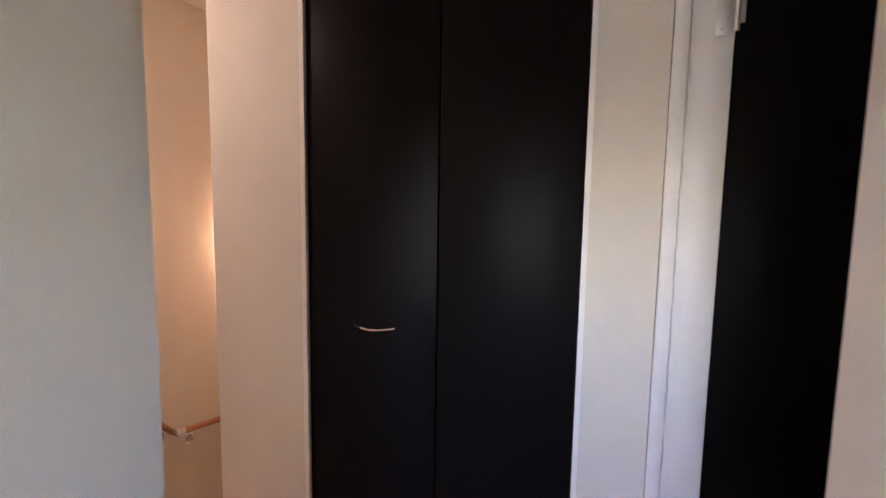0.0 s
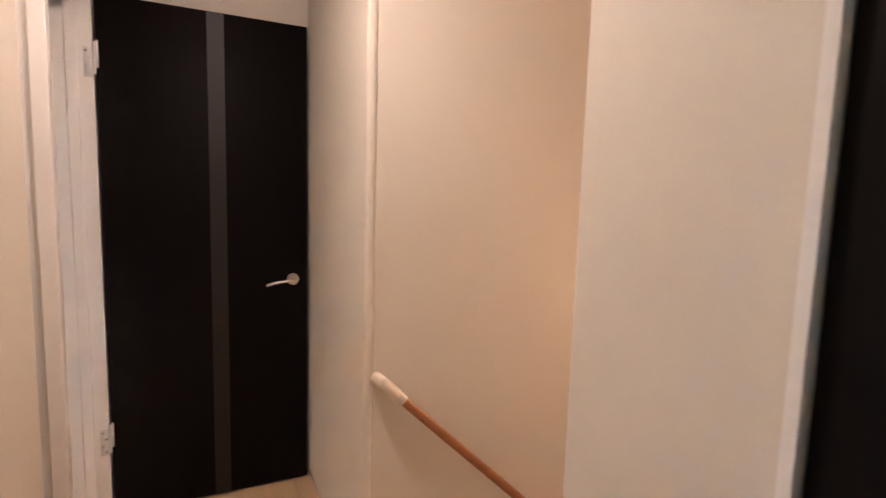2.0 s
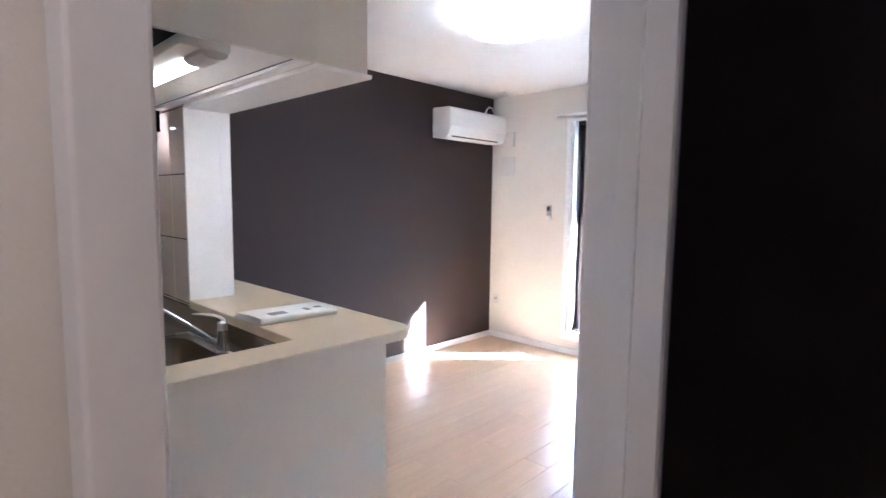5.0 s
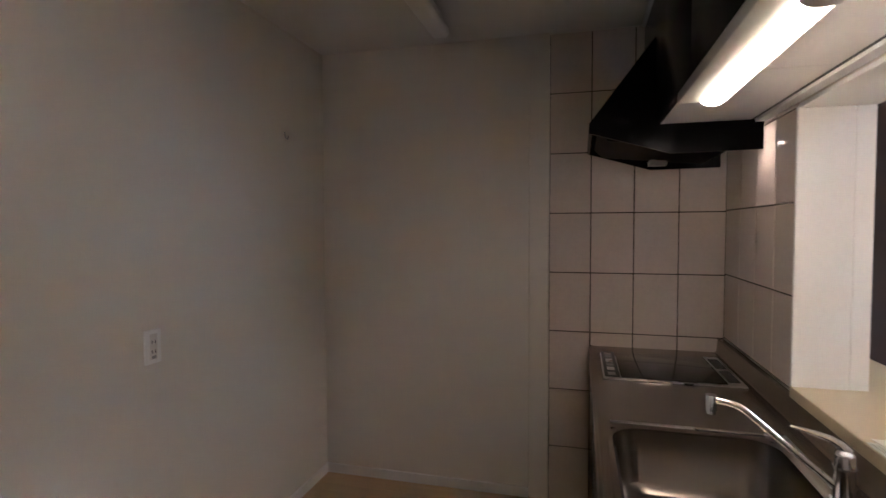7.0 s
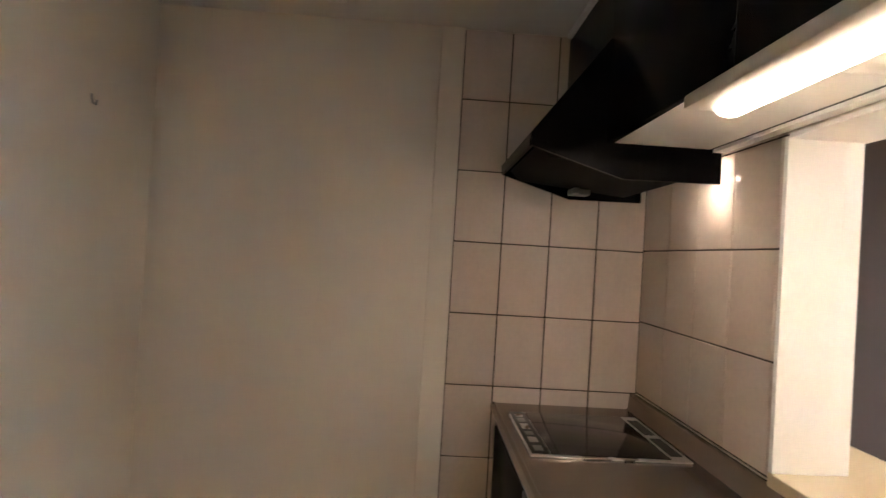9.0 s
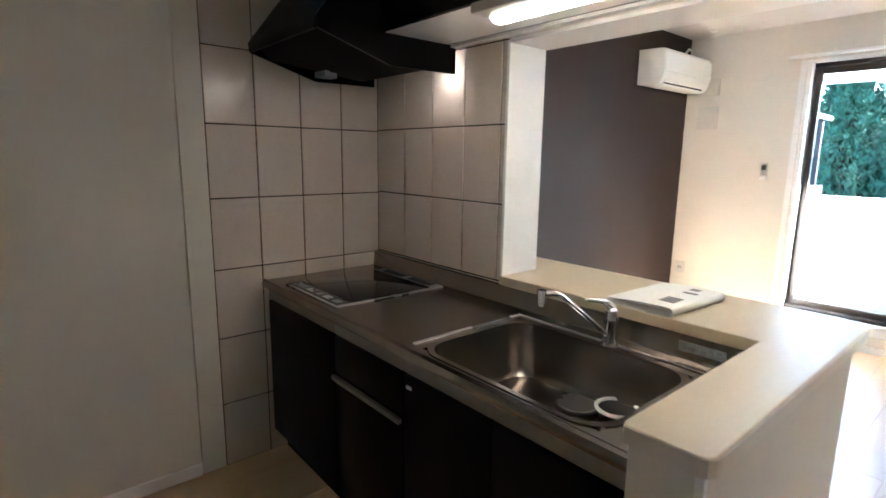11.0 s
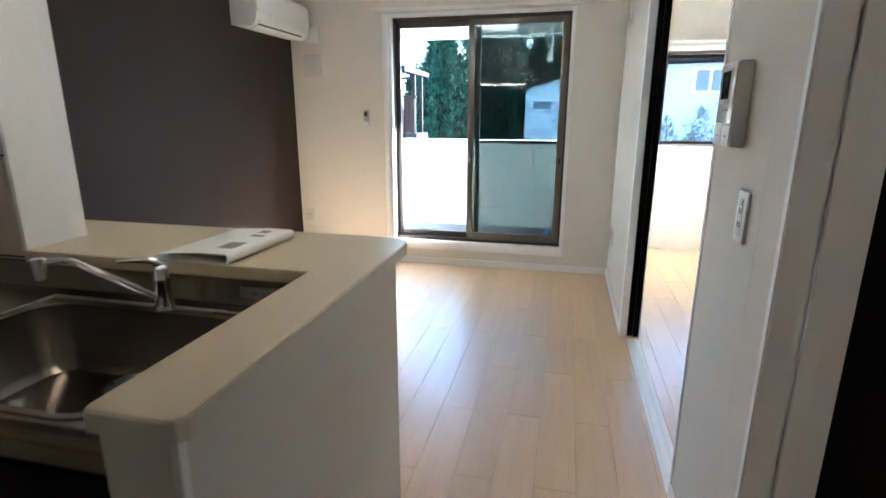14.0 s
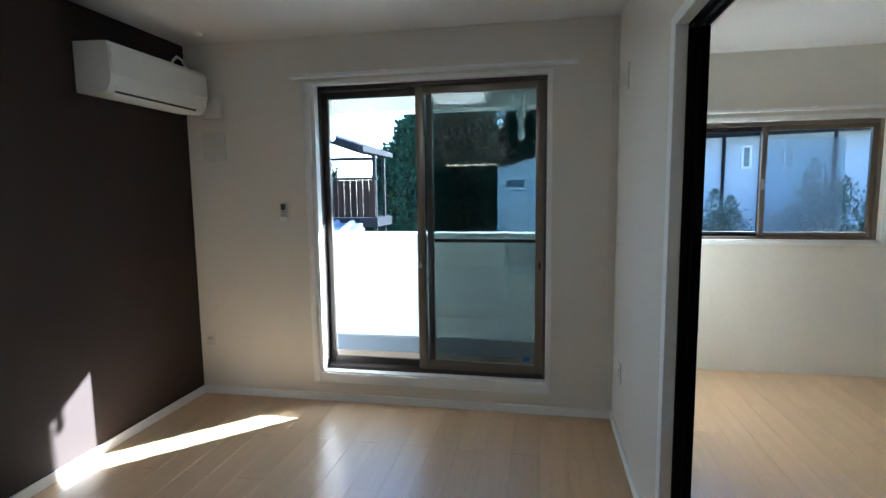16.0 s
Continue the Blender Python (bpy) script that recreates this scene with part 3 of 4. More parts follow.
pane(4.09, 4.80, 1.09, 1.87, R2Y + 0.07, DULLGLASS, s4, True)
f = part("film", box(B(), 4.10, 4.63, R2Y + 0.0625, R2Y + 0.0645, 1.098, 1.80), FROST, s4, "peeling frosted film")
f.visible_shadow = False
part("latch", box(B(), 4.066, 4.082, R2Y + 0.042, R2Y + 0.055, 1.42, 1.50, 0.003), SATIN, w2)
bm = B()
bars(bm, 3.27, 4.89, 1.0, 1.965, R2Y - 0.014, R2Y - 0.0005, 0.03, 0.028, 0.034)
box(bm, 3.302, 4.858, R2Y - 0.0004, R2Y + 0.04, 1.0295, 1.040)
part("window_casing", bm, TRIM, w2, "white casing")


def curtain_rail(x0, x1, y, z, label):
    r = thing("curtain_rail", label, "curtain rail", ((x0 + x1) / 2, y, z))
    for dy in (0.035, 0.075):
        part("track", box(B(), x0, x1, y - dy - 0.010, y - dy + 0.010, z - 0.009, z + 0.009, 0.003), TRIM, r, "white rail track")
        for x in (x0, x1):
            part("end_cap", box(B(), x - 0.012, x + 0.012, y - dy - 0.012, y - dy + 0.012, z - 0.012, z + 0.012, 0.004), PLASTIC, r)
    for i in range(4):
        x = x0 + 0.12 + (x1 - x0 - 0.24) * i / 3
        part("bracket", box(B(), x - 0.012, x + 0.012, y - 0.085, y - 0.0005, z + 0.0095, z + 0.016), PLASTIC, r)
    for i in range(9):
        x = x0 + 0.1 + 0.05 * i + (0.6 if i > 4 else 0)
        part("runner", box(B(), x - 0.005, x + 0.005, y - 0.079, y - 0.071, z - 0.022, z - 0.0095, 0.002), PLASTIC, r)
    return r


curtain_rail(0.80, 2.60, YW, 2.182, "white double curtain rail above the balcony window")
curtain_rail(3.22, 4.98, R2Y, 2.00, "white double curtain rail above the wide window")

# ---------------------------------------------------------------- kitchen
kc = [("base_cabinet", 0.012, 0.618, "drawers"), ("base_cabinet", 0.620, 1.055, "drawers"), ("base_cabinet", 1.057, 1.430, "door"), ("base_cabinet", 1.432, 1.826, "door")]
for name, x0, x1, kind in kc:
    c = thing(name, {"drawers": "dark brown kitchen base cabinet with drawers", "door": "dark brown kitchen base cabinet with plain door"}[kind], "cabinet", ((x0 + x1) / 2, -0.3, 0), "kitchen base cabinets")
    bm = box(box(B(), x0, x1, -0.585, -0.04, 0.10, 0.805 if kind == "drawers" else 0.64), x0 + 0.002, x1 - 0.002, -0.545, -0.04, 0.0, 0.0995)
    if kind == "door":
        box(bm, x0, x1, -0.585, -0.567, 0.6405, 0.805)
    part("body", bm, CAB, c)
    part("grip_channel", box(B(), x0, x1, -0.604, -0.5855, 0.752, 0.792, 0.003), CABGREY, c, "grey channel grip")
    if kind == "drawers":
        for z0, z1 in ((0.603, 0.745), (0.11, 0.599)) if x0 > 0.5 else ((0.11, 0.745),):
            d = part("drawer_front", box(B(), x0 + 0.0015, x1 - 0.0015, -0.606, -0.5855, z0, z1, 0.002), CAB, c)
            if x0 > 0.5 and z0 < 0.2:
                part("handle", box(B(), x0 + 0.004, x1 - 0.006, -0.624, -0.6065, 0.578, 0.597, 0.004), CABGREY, d, "long satin bar handle")
    else:
        d = part("door", box(B(), x0 + 0.0015, x1 - 0.0015, -0.606, -0.5855, 0.11, 0.745, 0.002), CAB, c)
        if x0 < 1.2:
            part("child_lock", box(B(), x0 + 0.016, x0 + 0.042, -0.611, -0.6065, 0.706, 0.718, 0.002), PLASTIC, d, "small white child lock")

# counter with a cut-out for hob and sink
SK = (1.112, 1.715, -0.580, -0.142)
ct = thing("worktop", "brushed stainless steel kitchen worktop with upstand", "worktop", (0.9, -0.3, 0.81))
bm = B()
for x0, x1, y0, y1 in ((0.004, SK[0], -0.607, -0.003), (SK[1], 1.832, -0.607, -0.003), (SK[0], SK[1], -0.607, SK[2]), (SK[0], SK[1], SK[3], -0.003)):
    box(bm, x0, x1, y0, y1, 0.818, 0.838)
bmesh.ops.remove_doubles(bm, verts=bm.verts[:], dist=0.0001)
part("top", bm, STEEL, ct, "", False)
part("front_edge", prism(B(), [(-0.607, 0.806), (-0.622, 0.806), (-0.629, 0.812), (-0.631, 0.826), (-0.626, 0.838), (-0.616, 0.843), (-0.607, 0.840)], "x", 0.004, 1.832), STEEL, ct)
part("upstand", prism(B(), [(-0.003, 0.8385), (-0.040, 0.8385), (-0.033, 0.846), (-0.029, 0.900), (-0.025, 0.9055), (-0.003, 0.9055)], "x", 0.004, 1.832), STEEL, ct)
part("drain_edge", box(box(B(), 1.062, 1.076, -0.578, -0.094, 0.8385, 0.8425, 0.0015), 1.076, 1.80, -0.106, -0.094, 0.8385, 0.8425, 0.0015), SATIN, ct, "raised rim round the sink")

sink = thing("sink", "deep stainless steel sink basin with strainer", "sink", (1.4, -0.33, 0.67))
bm = B()
top = rounded(SK[0], SK[1], SK[2], SK[3], 0.09, 8)
low = rounded(SK[0] + 0.025, SK[1] - 0.025, SK[2] + 0.025, SK[3] - 0.02, 0.075, 8)
bot = rounded(SK[0] + 0.05, SK[1] - 0.05, SK[2] + 0.05, SK[3] - 0.04, 0.06, 8)
outer = rounded(SK[0] - 0.02, SK[1] + 0.02, SK[2] - 0.015, SK[3] + 0.015, 0.10, 8)
rings = [[bm.verts.new((x, y, z)) for x, y in o] for o, z in ((outer, 0.8387), (outer, 0.8412), (top, 0.8405), (top, 0.834), (low, 0.69), (bot, 0.668))]
for a, b in zip(rings, rings[1:]):
    for i in range(len(a)):
        bm.faces.new((a[i], a[(i + 1) % len(a)], b[(i + 1) % len(a)], b[i]))
bm.faces.new(rings[-1])
bmesh.ops.recalc_face_normals(bm, faces=bm.faces[:])
part("basin", bm, STEEL, sink)
bm = tube(B(), (1.42, -0.225, 0.6685), (1.42, -0.225, 0.676), 0.060, 0.058, seg=32)
# solid dark disc gives the shade of the groove round the cover
part("drain_gap_shade", tube(B(), (1.42, -0.225, 0.6682), (1.42, -0.225, 0.6722), 0.066, seg=32), DARKPL, sink, "dark disc for the shaded gap round the drain")
part("drain_cover", bm, SATIN, sink, "round drain cover")
part("strainer_ring", path_tube(B(), [(1.54 + 0.058 * math.cos(a * math.pi / 12), -0.205 + 0.058 * math.sin(a * math.pi / 12), 0.700) for a in range(25)], 0.006, 8), PLASTIC, sink, "pale plastic strainer ring")
part("strainer_cup", tube(B(), (1.54, -0.205, 0.672), (1.54, -0.205, 0.697), 0.05, 0.054, seg=28), DARKPL, sink)

# tap
tp = thing("tap", "chrome single-lever kitchen tap with long slanted spout", "tap", (1.445, -0.118, 0.84))
tx, ty = 1.445, -0.110
part("base", tube(tube(B(), (tx, ty, 0.8388), (tx, ty, 0.847), 0.028, 0.026, seg=28), (tx, ty, 0.847), (tx, ty, 0.915), 0.0215, 0.0205, seg=28), CHROME, tp, "round chrome body")
part("collar", tube(B(), (tx, ty, 0.9155), (tx, ty, 0.921), 0.0225, seg=28), SATIN, tp)
head = tube(B(), (tx, ty, 0.9215), (tx, ty, 0.945), 0.0205, 0.0185, seg=28)
ball(head, (tx, ty, 0.945), 0.0185, 20, (1, 1, 0.75))
part("head", head, CHROME, tp)
lev = [(tx - 0.002, ty + 0.006, 0.952), (tx - 0.006, ty - 0.006, 0.966), (tx - 0.012, ty - 0.022, 0.975), (tx - 0.020, ty - 0.045, 0.981), (tx - 0.028, ty - 0.070, 0.986), (tx - 0.034, ty - 0.092, 0.989)]
bm = B()
for i, (a, b) in enumerate(zip(lev, lev[1:])):
    tube(bm, a, b, 0.0125 - 0.0018 * i, 0.0125 - 0.0018 * (i + 1), seg=14)
    ball(bm, b, 0.0125 - 0.0018 * (i + 1), 12)
part("lever", bm, CHROME, tp, "slim tapering chrome lever")
part("spout", path_tube(B(), [(tx - 0.004, ty - 0.012, 0.872), (1.395, -0.292, 1.012), (1.391, -0.306, 1.020), (1.387, -0.322, 1.0245), (1.374, -0.362, 1.027)], 0.0082, 16), CHROME, tp, "straight slanted chrome spout")
part("nozzle", tube(tube(B(), (1.374, -0.362, 1.038), (1.374, -0.362, 1.000), 0.0135, 0.0125, seg=20), (1.374, -0.362, 1.000), (1.374, -0.362, 0.992), 0.0105, seg=20), CHROME, tp)
part("care_sticker", box(B(), 1.62, 1.75, -0.0330, -0.0312, 0.858, 0.888), paint("grey_label", (0.22, 0.24, 0.24), 0.5, vary=0.4, scale=60), ct, "grey care sticker with small print")

# hob
hb = thing("induction_hob", "black glass built-in induction hob with silver rim", "hob", (0.36, -0.32, 0.84))
part("rim", box(B(), 0.145, 0.600, -0.580, -0.060, 0.8385, 0.8455, 0.003), SATIN, hb, "silver rim")
part("glass_top", box(B(), 0.156, 0.588, -0.512, -0.125, 0.8456, 0.8480, 0.001), BLKGLASS, hb)
part("control_panel", box(B(), 0.156, 0.588, -0.574, -0.515, 0.8456, 0.8475, 0.001), DARKPL, hb, "dark control strip")
for i, (x, w) in enumerate(((0.18, 0.04), (0.235, 0.045), (0.30, 0.06), (0.385, 0.035), (0.44, 0.05), (0.52, 0.045))):
    part("button", box(B(), x, x + w, -0.560, -0.530, 0.8476, 0.8486, 0.0004), GREYPL if i % 2 else SATIN, hb)
for x in (0.20, 0.40):
    bm = B()
    for i in range(18):
        box(bm, x + 0.009 * i, x + 0.009 * i + 0.005, -0.115, -0.075, 0.8456, 0.849)
    part("exhaust_grille", bm, DARKPL, hb, "dark exhaust slots")

# ledge
lg = thing("counter_ledge", "cream laminate counter ledge with rounded end", "ledge", (1.2, 0.2, 0.905))
out = [(0.003, 0.011), (0.8995, 0.011), (0.8995, -0.030), (CX0 - 0.012, -0.030), (CX0 - 0.012, -0.678)]
out += [(CX0 - 0.006, -0.692), (CX1 - 0.01, -0.692), (CX1 + 0.006, -0.686), (CX1 + 0.014, -0.672)]
out += [(CX1 + 0.016, 0.30)] + [(CX1 + 0.016 - 0.09 + 0.09 * math.cos(a * math.pi / 16), 0.305 + 0.09 * math.sin(a * math.pi / 16)) for a in range(1, 9)] + [(0.003, 0.395)]
bm = prism(B(), out, "z", 0.906, 0.9435)
bmesh.ops.bevel(bm, geom=[e for e in bm.edges if abs(e.verts[0].co.z - e.verts[1].co.z) < 1e-5], offset=0.004, segments=2, profile=0.5, affect="EDGES")
part("slab", bm, LEDGE, lg, "", False)
rim = [(CX0 - 0.004, -0.692), (CX1 - 0.01, -0.692), (CX1 + 0.006, -0.686), (CX1 + 0.014, -0.672), (CX1 + 0.016, -0.66), (CX1 + 0.016, 0.30)]
rim += [(CX1 - 0.074 + 0.09 * math.cos(a * math.pi / 16), 0.305 + 0.09 * math.sin(a * math.pi / 16)) for a in range(1, 9)] + [(0.95, 0.395)]
bm = B()
for a, b in zip(rim, rim[1:]):
    n = Vector((b[1] - a[1], a[0] - b[0])).normalized() * 0.0016
    prism(bm, [a, b, (b[0] + n.x, b[1] + n.y), (a[0] + n.x, a[1] + n.y)], "z", 0.9085, 0.9405)
part("edge_band", bm, EDGE, lg, "paler edge band", False)

# folded papers on the ledge
pp = thing("folded_plans", "folded printed booklet of plans lying on the counter ledge", "paper", (1.46, 0.13, 0.944))


def fold(i):
    """One leaf bent over at the spine, its upper half sinking towards the open side."""
    r, x1, x0 = 0.0145 - 0.0034 * i, 1.578 - 0.001 * i, 1.352 + 0.013 * i
    zb = 0.9443 + 0.0034 * i
    mid = zb + r
    inner = [(x0, zb + 0.0022), (x1, zb + 0.0022)] + [(x1 + (r - 0.0022) * math.sin(a * math.pi / 8), mid - (r - 0.0022) * math.cos(a * math.pi / 8)) for a in range(1, 8)]
    inner += [(x1, zb + 2 * r - 0.0022), (1.50, zb + 1.95 * r - 0.0022), (x0 + 0.02, zb + 1.1 * r - 0.0002)]
    outer = [(x0 + 0.02, zb + 1.1 * r + 0.002), (1.50, zb + 1.95 * r), (x1, zb + 2 * r)]
    outer += [(x1 + r * math.sin(a * math.pi / 8), mid + r * math.cos(a * math.pi / 8)) for a in range(1, 8)] + [(x1, zb), (x0, zb)]
    bm = prism(B(), inner + outer, "y", -0.028 + 0.004 * i, 0.298 - 0.005 * i)
    for v in bm.verts:
        v.co.x += 0.06 * v.co.y
        v.co.y += 0.10 * (1.56 - v.co.x) * (1 if v.co.y > 0.1 else 0.0)
    return bm


for i in range(4):
    part("sheet", fold(i), PAPER, pp)
for x, y, w, h in ((1.515, 0.03, 0.05, 0.07), (1.52, 0.18, 0.045, 0.02), (1.52, 0.23, 0.03, 0.03)):
    part("print", box(B(), x, x + w, y, y + h, 0.9733, 0.9738), INK, pp, "grey printed block")

# wall cabinets, hood, lamp
for x0, x1 in ((0.626, 1.287), (1.289, 1.950)):
    c = thing("wall_cabinet", "black-fronted hanging wall cabinet with white underside", "cabinet", ((x0 + x1) / 2, -0.2, 1.83), "kitchen wall cabinets")
    part("body", box(B(), x0, x1, -0.384, -0.078, 1.835, 2.42), TRIM, c, "white carcass")
    part("door", box(B(), x0 + 0.001, x1 - 0.001, -0.405, -0.3845, 1.832, 2.40, 0.002), HOOD, c, "glossy black door")
structure("trim_cabinet_back", box(B(), 0.626, 1.95, -0.0655, -0.0305, 1.826, 2.42), TRIM, "white filler behind the wall cabinets", "trim")
structure("trim_cabinet_gap", box(B(), 0.626, 1.95, -0.0775, -0.066, 1.836, 1.85), DARKPL, "dark joint behind the wall cabinets", "joint")
structure("trim_cabinet_top", box(B(), 0.012, 1.95, -0.39, -0.034, 2.421, ZC - 0.0005), TRIM, "white filler above the wall cabinets", "trim")

hd = thing("range_hood", "black slanted range hood over the hob", "range hood", (0.31, -0.3, 1.73))
side = [(-0.035, 1.728), (-0.345, 1.724), (-0.640, 1.812), (-0.644, 1.850), (-0.378, 2.20), (-0.378, 2.41), (-0.035, 2.41)]
for x0, x1 in ((0.013, 0.026), (0.610, 0.623)):
    part("side_panel", prism(B(), side, "x", x0, x1), HOOD, hd)
part("front_panel", prism(B(), [(-0.632, 1.812), (-0.644, 1.812), (-0.644, 1.850), (-0.378, 2.20), (-0.378, 2.41), (-0.366, 2.41), (-0.366, 2.196), (-0.632, 1.846)], "x", 0.0262, 0.6098), HOOD, hd)
part("canopy", box(B(), 0.0262, 0.6098, -0.50, -0.036, 1.79, 1.80), HOOD, hd)
part("baffle", prism(B(), [(-0.60, 1.832), (-0.56, 1.795), (-0.12, 1.752), (-0.12, 1.744), (-0.57, 1.786), (-0.61, 1.826)], "x", 0.05, 0.58), BLACK, hd, "dark baffle plate")
part("switch_box", box(box(B(), 0.04, 0.10, -0.36, -0.28, 1.738, 1.762, 0.003), 0.10, 0.135, -0.36, -0.335, 1.738, 1.762, 0.003), GREYPL, hd, "grey switch panel")
part("lamp_lens", box(B(), 0.535, 0.595, -0.116, -0.045, 1.756, 1.763, 0.002), HOODLAMP, hd, "lit hood lamp")

ul = thing("cabinet_lamp", "lit fluorescent lamp under the wall cabinet", "lamp", (1.4, -0.24, 1.83))
part("housing", box(B(), 1.10, 1.945, -0.405, -0.272, 1.803, 1.8345, 0.006), PLASTIC, ul, "white lamp housing")
part("diffuser", prism(B(), [(-0.346, 1.8028), (-0.344, 1.796), (-0.335, 1.789), (-0.316, 1.786), (-0.298, 1.789), (-0.287, 1.796), (-0.285, 1.8028)], "x", 1.125, 1.815), TUBE, ul, "glowing diffuser")
part("end_piece", prism(B(), [(-0.352, 1.8028), (-0.350, 1.792), (-0.338, 1.784), (-0.316, 1.781), (-0.294, 1.784), (-0.282, 1.792), (-0.280, 1.8028)], "x", 1.816, 1.945), PLASTIC, ul, "white end piece with switch")

# ceiling lamps
cp = thing("ceiling_lamp", "round white ceiling lamp, lit", "ceiling lamp", (1.57, 1.46, ZC))
part("base", tube(B(), (1.57, 1.46, ZC - 0.02), (1.57, 1.46, ZC), 0.24, seg=48), PLASTIC, cp)
bm = B()
prof = [(0.27, -0.020), (0.275, -0.045), (0.262, -0.07), (0.22, -0.092), (0.14, -0.104), (0.05, -0.109)]
vs = [[bm.verts.new((1.57 + r * math.cos(a * math.pi / 24), 1.46 + r * math.sin(a * math.pi / 24), ZC + z)) for a in range(48)] for r, z in prof]
for a, b in zip(vs, vs[1:]):
    for i in range(48):
        bm.faces.new((a[i], a[(i + 1) % 48], b[(i + 1) % 48], b[i]))
bm.faces.new(vs[-1])
bm.faces.new(vs[0])
bmesh.ops.recalc_face_normals(bm, faces=bm.faces[:])
part("shade", bm, LAMPWHITE, cp, "glowing white dome shade")

kt = thing("tube_lamp", "white ceiling tube lamp, switched off", "ceiling lamp", (0.9, -1.33, ZC))
part("housing", box(B(), 0.36, 1.56, -1.36, -1.30, ZC - 0.035, ZC, 0.006), PLASTIC, kt)
part("cover", prism(B(), rounded(-1.375, -1.285, ZC - 0.085, ZC - 0.03, 0.025, 4), "x", 0.31, 1.61), PLASTIC, kt, "milky tube cover")

# ---------------------------------------------------------------- living room fittings
ac = thing("air_conditioner", "white wall-mounted air conditioner with closed flap", "air conditioner", (0.1, 2.83, 1.96))
prof = [(0.004, 1.975), (0.150, 1.962), (0.185, 1.972), (0.212, 2.010), (0.222, 2.06), (0.218, 2.20), (0.205, 2.232), (0.004, 2.238)]
part("body", prism(B(), prof, "y", 2.43, 3.225, 0.004), PLASTIC, ac)
part("front_panel", prism(B(), [(0.2235, 2.062), (0.229, 2.066), (0.226, 2.205), (0.2195, 2.205)], "y", 2.436, 3.219), PLASTIC, ac)
part("flap", prism(B(), [(0.155, 1.9605), (0.190, 1.969), (0.217, 2.006), (0.2215, 2.0055), (0.193, 1.963), (0.157, 1.955)], "y", 2.47, 3.12), PLASTIC, ac)
part("outlet_slot", prism(B(), [(0.2010, 1.9740), (0.2080, 1.9840), (0.2095, 1.9830), (0.2025, 1.9725)], "y", 2.47, 3.12), DARKPL, ac, "dark outlet slot")
part("pipe", path_tube(B(), [(0.03, 3.12, 2.23), (0.03, 3.16, 2.31), (0.03, 3.20, 2.345), (0.03, 3.25, 2.335), (0.03, 3.29, 2.29)], 0.008, 10), PLASTIC, ac, "thin pale cable")


# the cover plates' edge shadows are put into this colour, darker than white_plastic
PLATE = paint("cover_plastic", (0.66, 0.64, 0.58), 0.45, vary=0.03, bump=0)


def plate(name, label, cat, x0, x1, z0, z1, depth, slots=()):
    p = thing(name, label, cat, ((x0 + x1) / 2, YW, z0))
    part("cover", box(B(), x0, x1, YW - depth, YW - 0.0005, z0, z1, 0.004), PLATE, p)
    for a, b, c, d in slots:
        part("slot", box(B(), a, b, YW - depth - 0.0015, YW - depth - 0.0003, c, d), DARKPL, p)
    return p


plate("pipe_cover", "square white cover plate beside the air conditioner", "cover plate", 0.125, 0.285, 1.945, 2.09, 0.05)
plate("blank_plate", "flat white blank plate on the wall", "cover plate", 0.115, 0.287, 1.665, 1.857, 0.012)
plate("wall_socket", "white wall socket near the corner", "socket", 0.045, 0.128, 0.355, 0.462, 0.009, ((0.07, 0.076, 0.40, 0.42), (0.09, 0.096, 0.40, 0.42)))
rm = thing("remote_control", "small grey remote control in a wall holder", "remote control", (0.697, YW, 1.248))
part("body", box(B(), 0.673, 0.720, YW - 0.020, YW - 0.004, 1.250, 1.379, 0.005), paint("remote_grey", (0.52, 0.51, 0.49), 0.45, vary=0.04), rm, "grey plastic body")
part("screen", box(B(), 0.680, 0.713, YW - 0.0215, YW - 0.0203, 1.325, 1.366), DARKPL, rm, "dark display")
for z in (1.308, 1.290):
    part("button", box(B(), 0.684, 0.709, YW - 0.0225, YW - 0.0203, z, z + 0.010, 0.001), GREYPL, rm)
part("holder", box(B(), 0.670, 0.723, YW - 0.024, YW - 0.0005, 1.243, 1.278, 0.004), PLASTIC, rm, "white holder")

ic = thing("intercom", "white video intercom panel with dark screen", "intercom", (XD, 0.35, 1.255))
part("body", box(B(), XD - 0.036, XD - 0.0005, 0.278, 0.424, 1.255, 1.468, 0.005), PLASTIC, ic)
part("film_panel", box(B(), XD - 0.0385, XD - 0.0362, 0.281, 0.421, 1.314, 1.464, 0.001), paint("film_wrapped_plastic", (0.62, 0.60, 0.60), 0.12, vary=0.06, scale=18, bump=0.15, fine=30), ic, "glossy film-wrapped face")
part("bezel", box(B(), XD - 0.0398, XD - 0.0386, 0.312, 0.402, 1.364, 1.452, 0.0005), GREYPL, ic, "grey bezel")
part("screen", box(B(), XD - 0.0408, XD - 0.0399, 0.325, 0.394, 1.376, 1.446), BLKGLASS, ic, "dark video screen")
for i in range(5):
    part("button", tube(B(), (XD - 0.0386, 0.322 + 0.020 * i, 1.349), (XD - 0.0402, 0.322 + 0.020 * i, 1.349), 0.0048, seg=16), GREYPL, ic)
part("film_lip", path_tube(B(), [(XD - 0.0395, 0.283 + 0.0197 * i, 1.3135 + 0.0014 * math.sin(i * 1.4)) for i in range(8)], 0.0018, 8), PLASTIC, ic, "curled edge of the film")
for y0, y1 in ((0.281, 0.3495), (0.3525, 0.421)):
    k = part("talk_button", box(B(), XD - 0.0395, XD - 0.0362, y0, y1, 1.260, 1.306, 0.0015), PLASTIC, ic, "large white key")
    part("key_mark", box(B(), XD - 0.0402, XD - 0.0396, (y0 + y1) / 2 - 0.008, (y0 + y1) / 2 + 0.008, 1.280, 1.285), GREYPL, k)

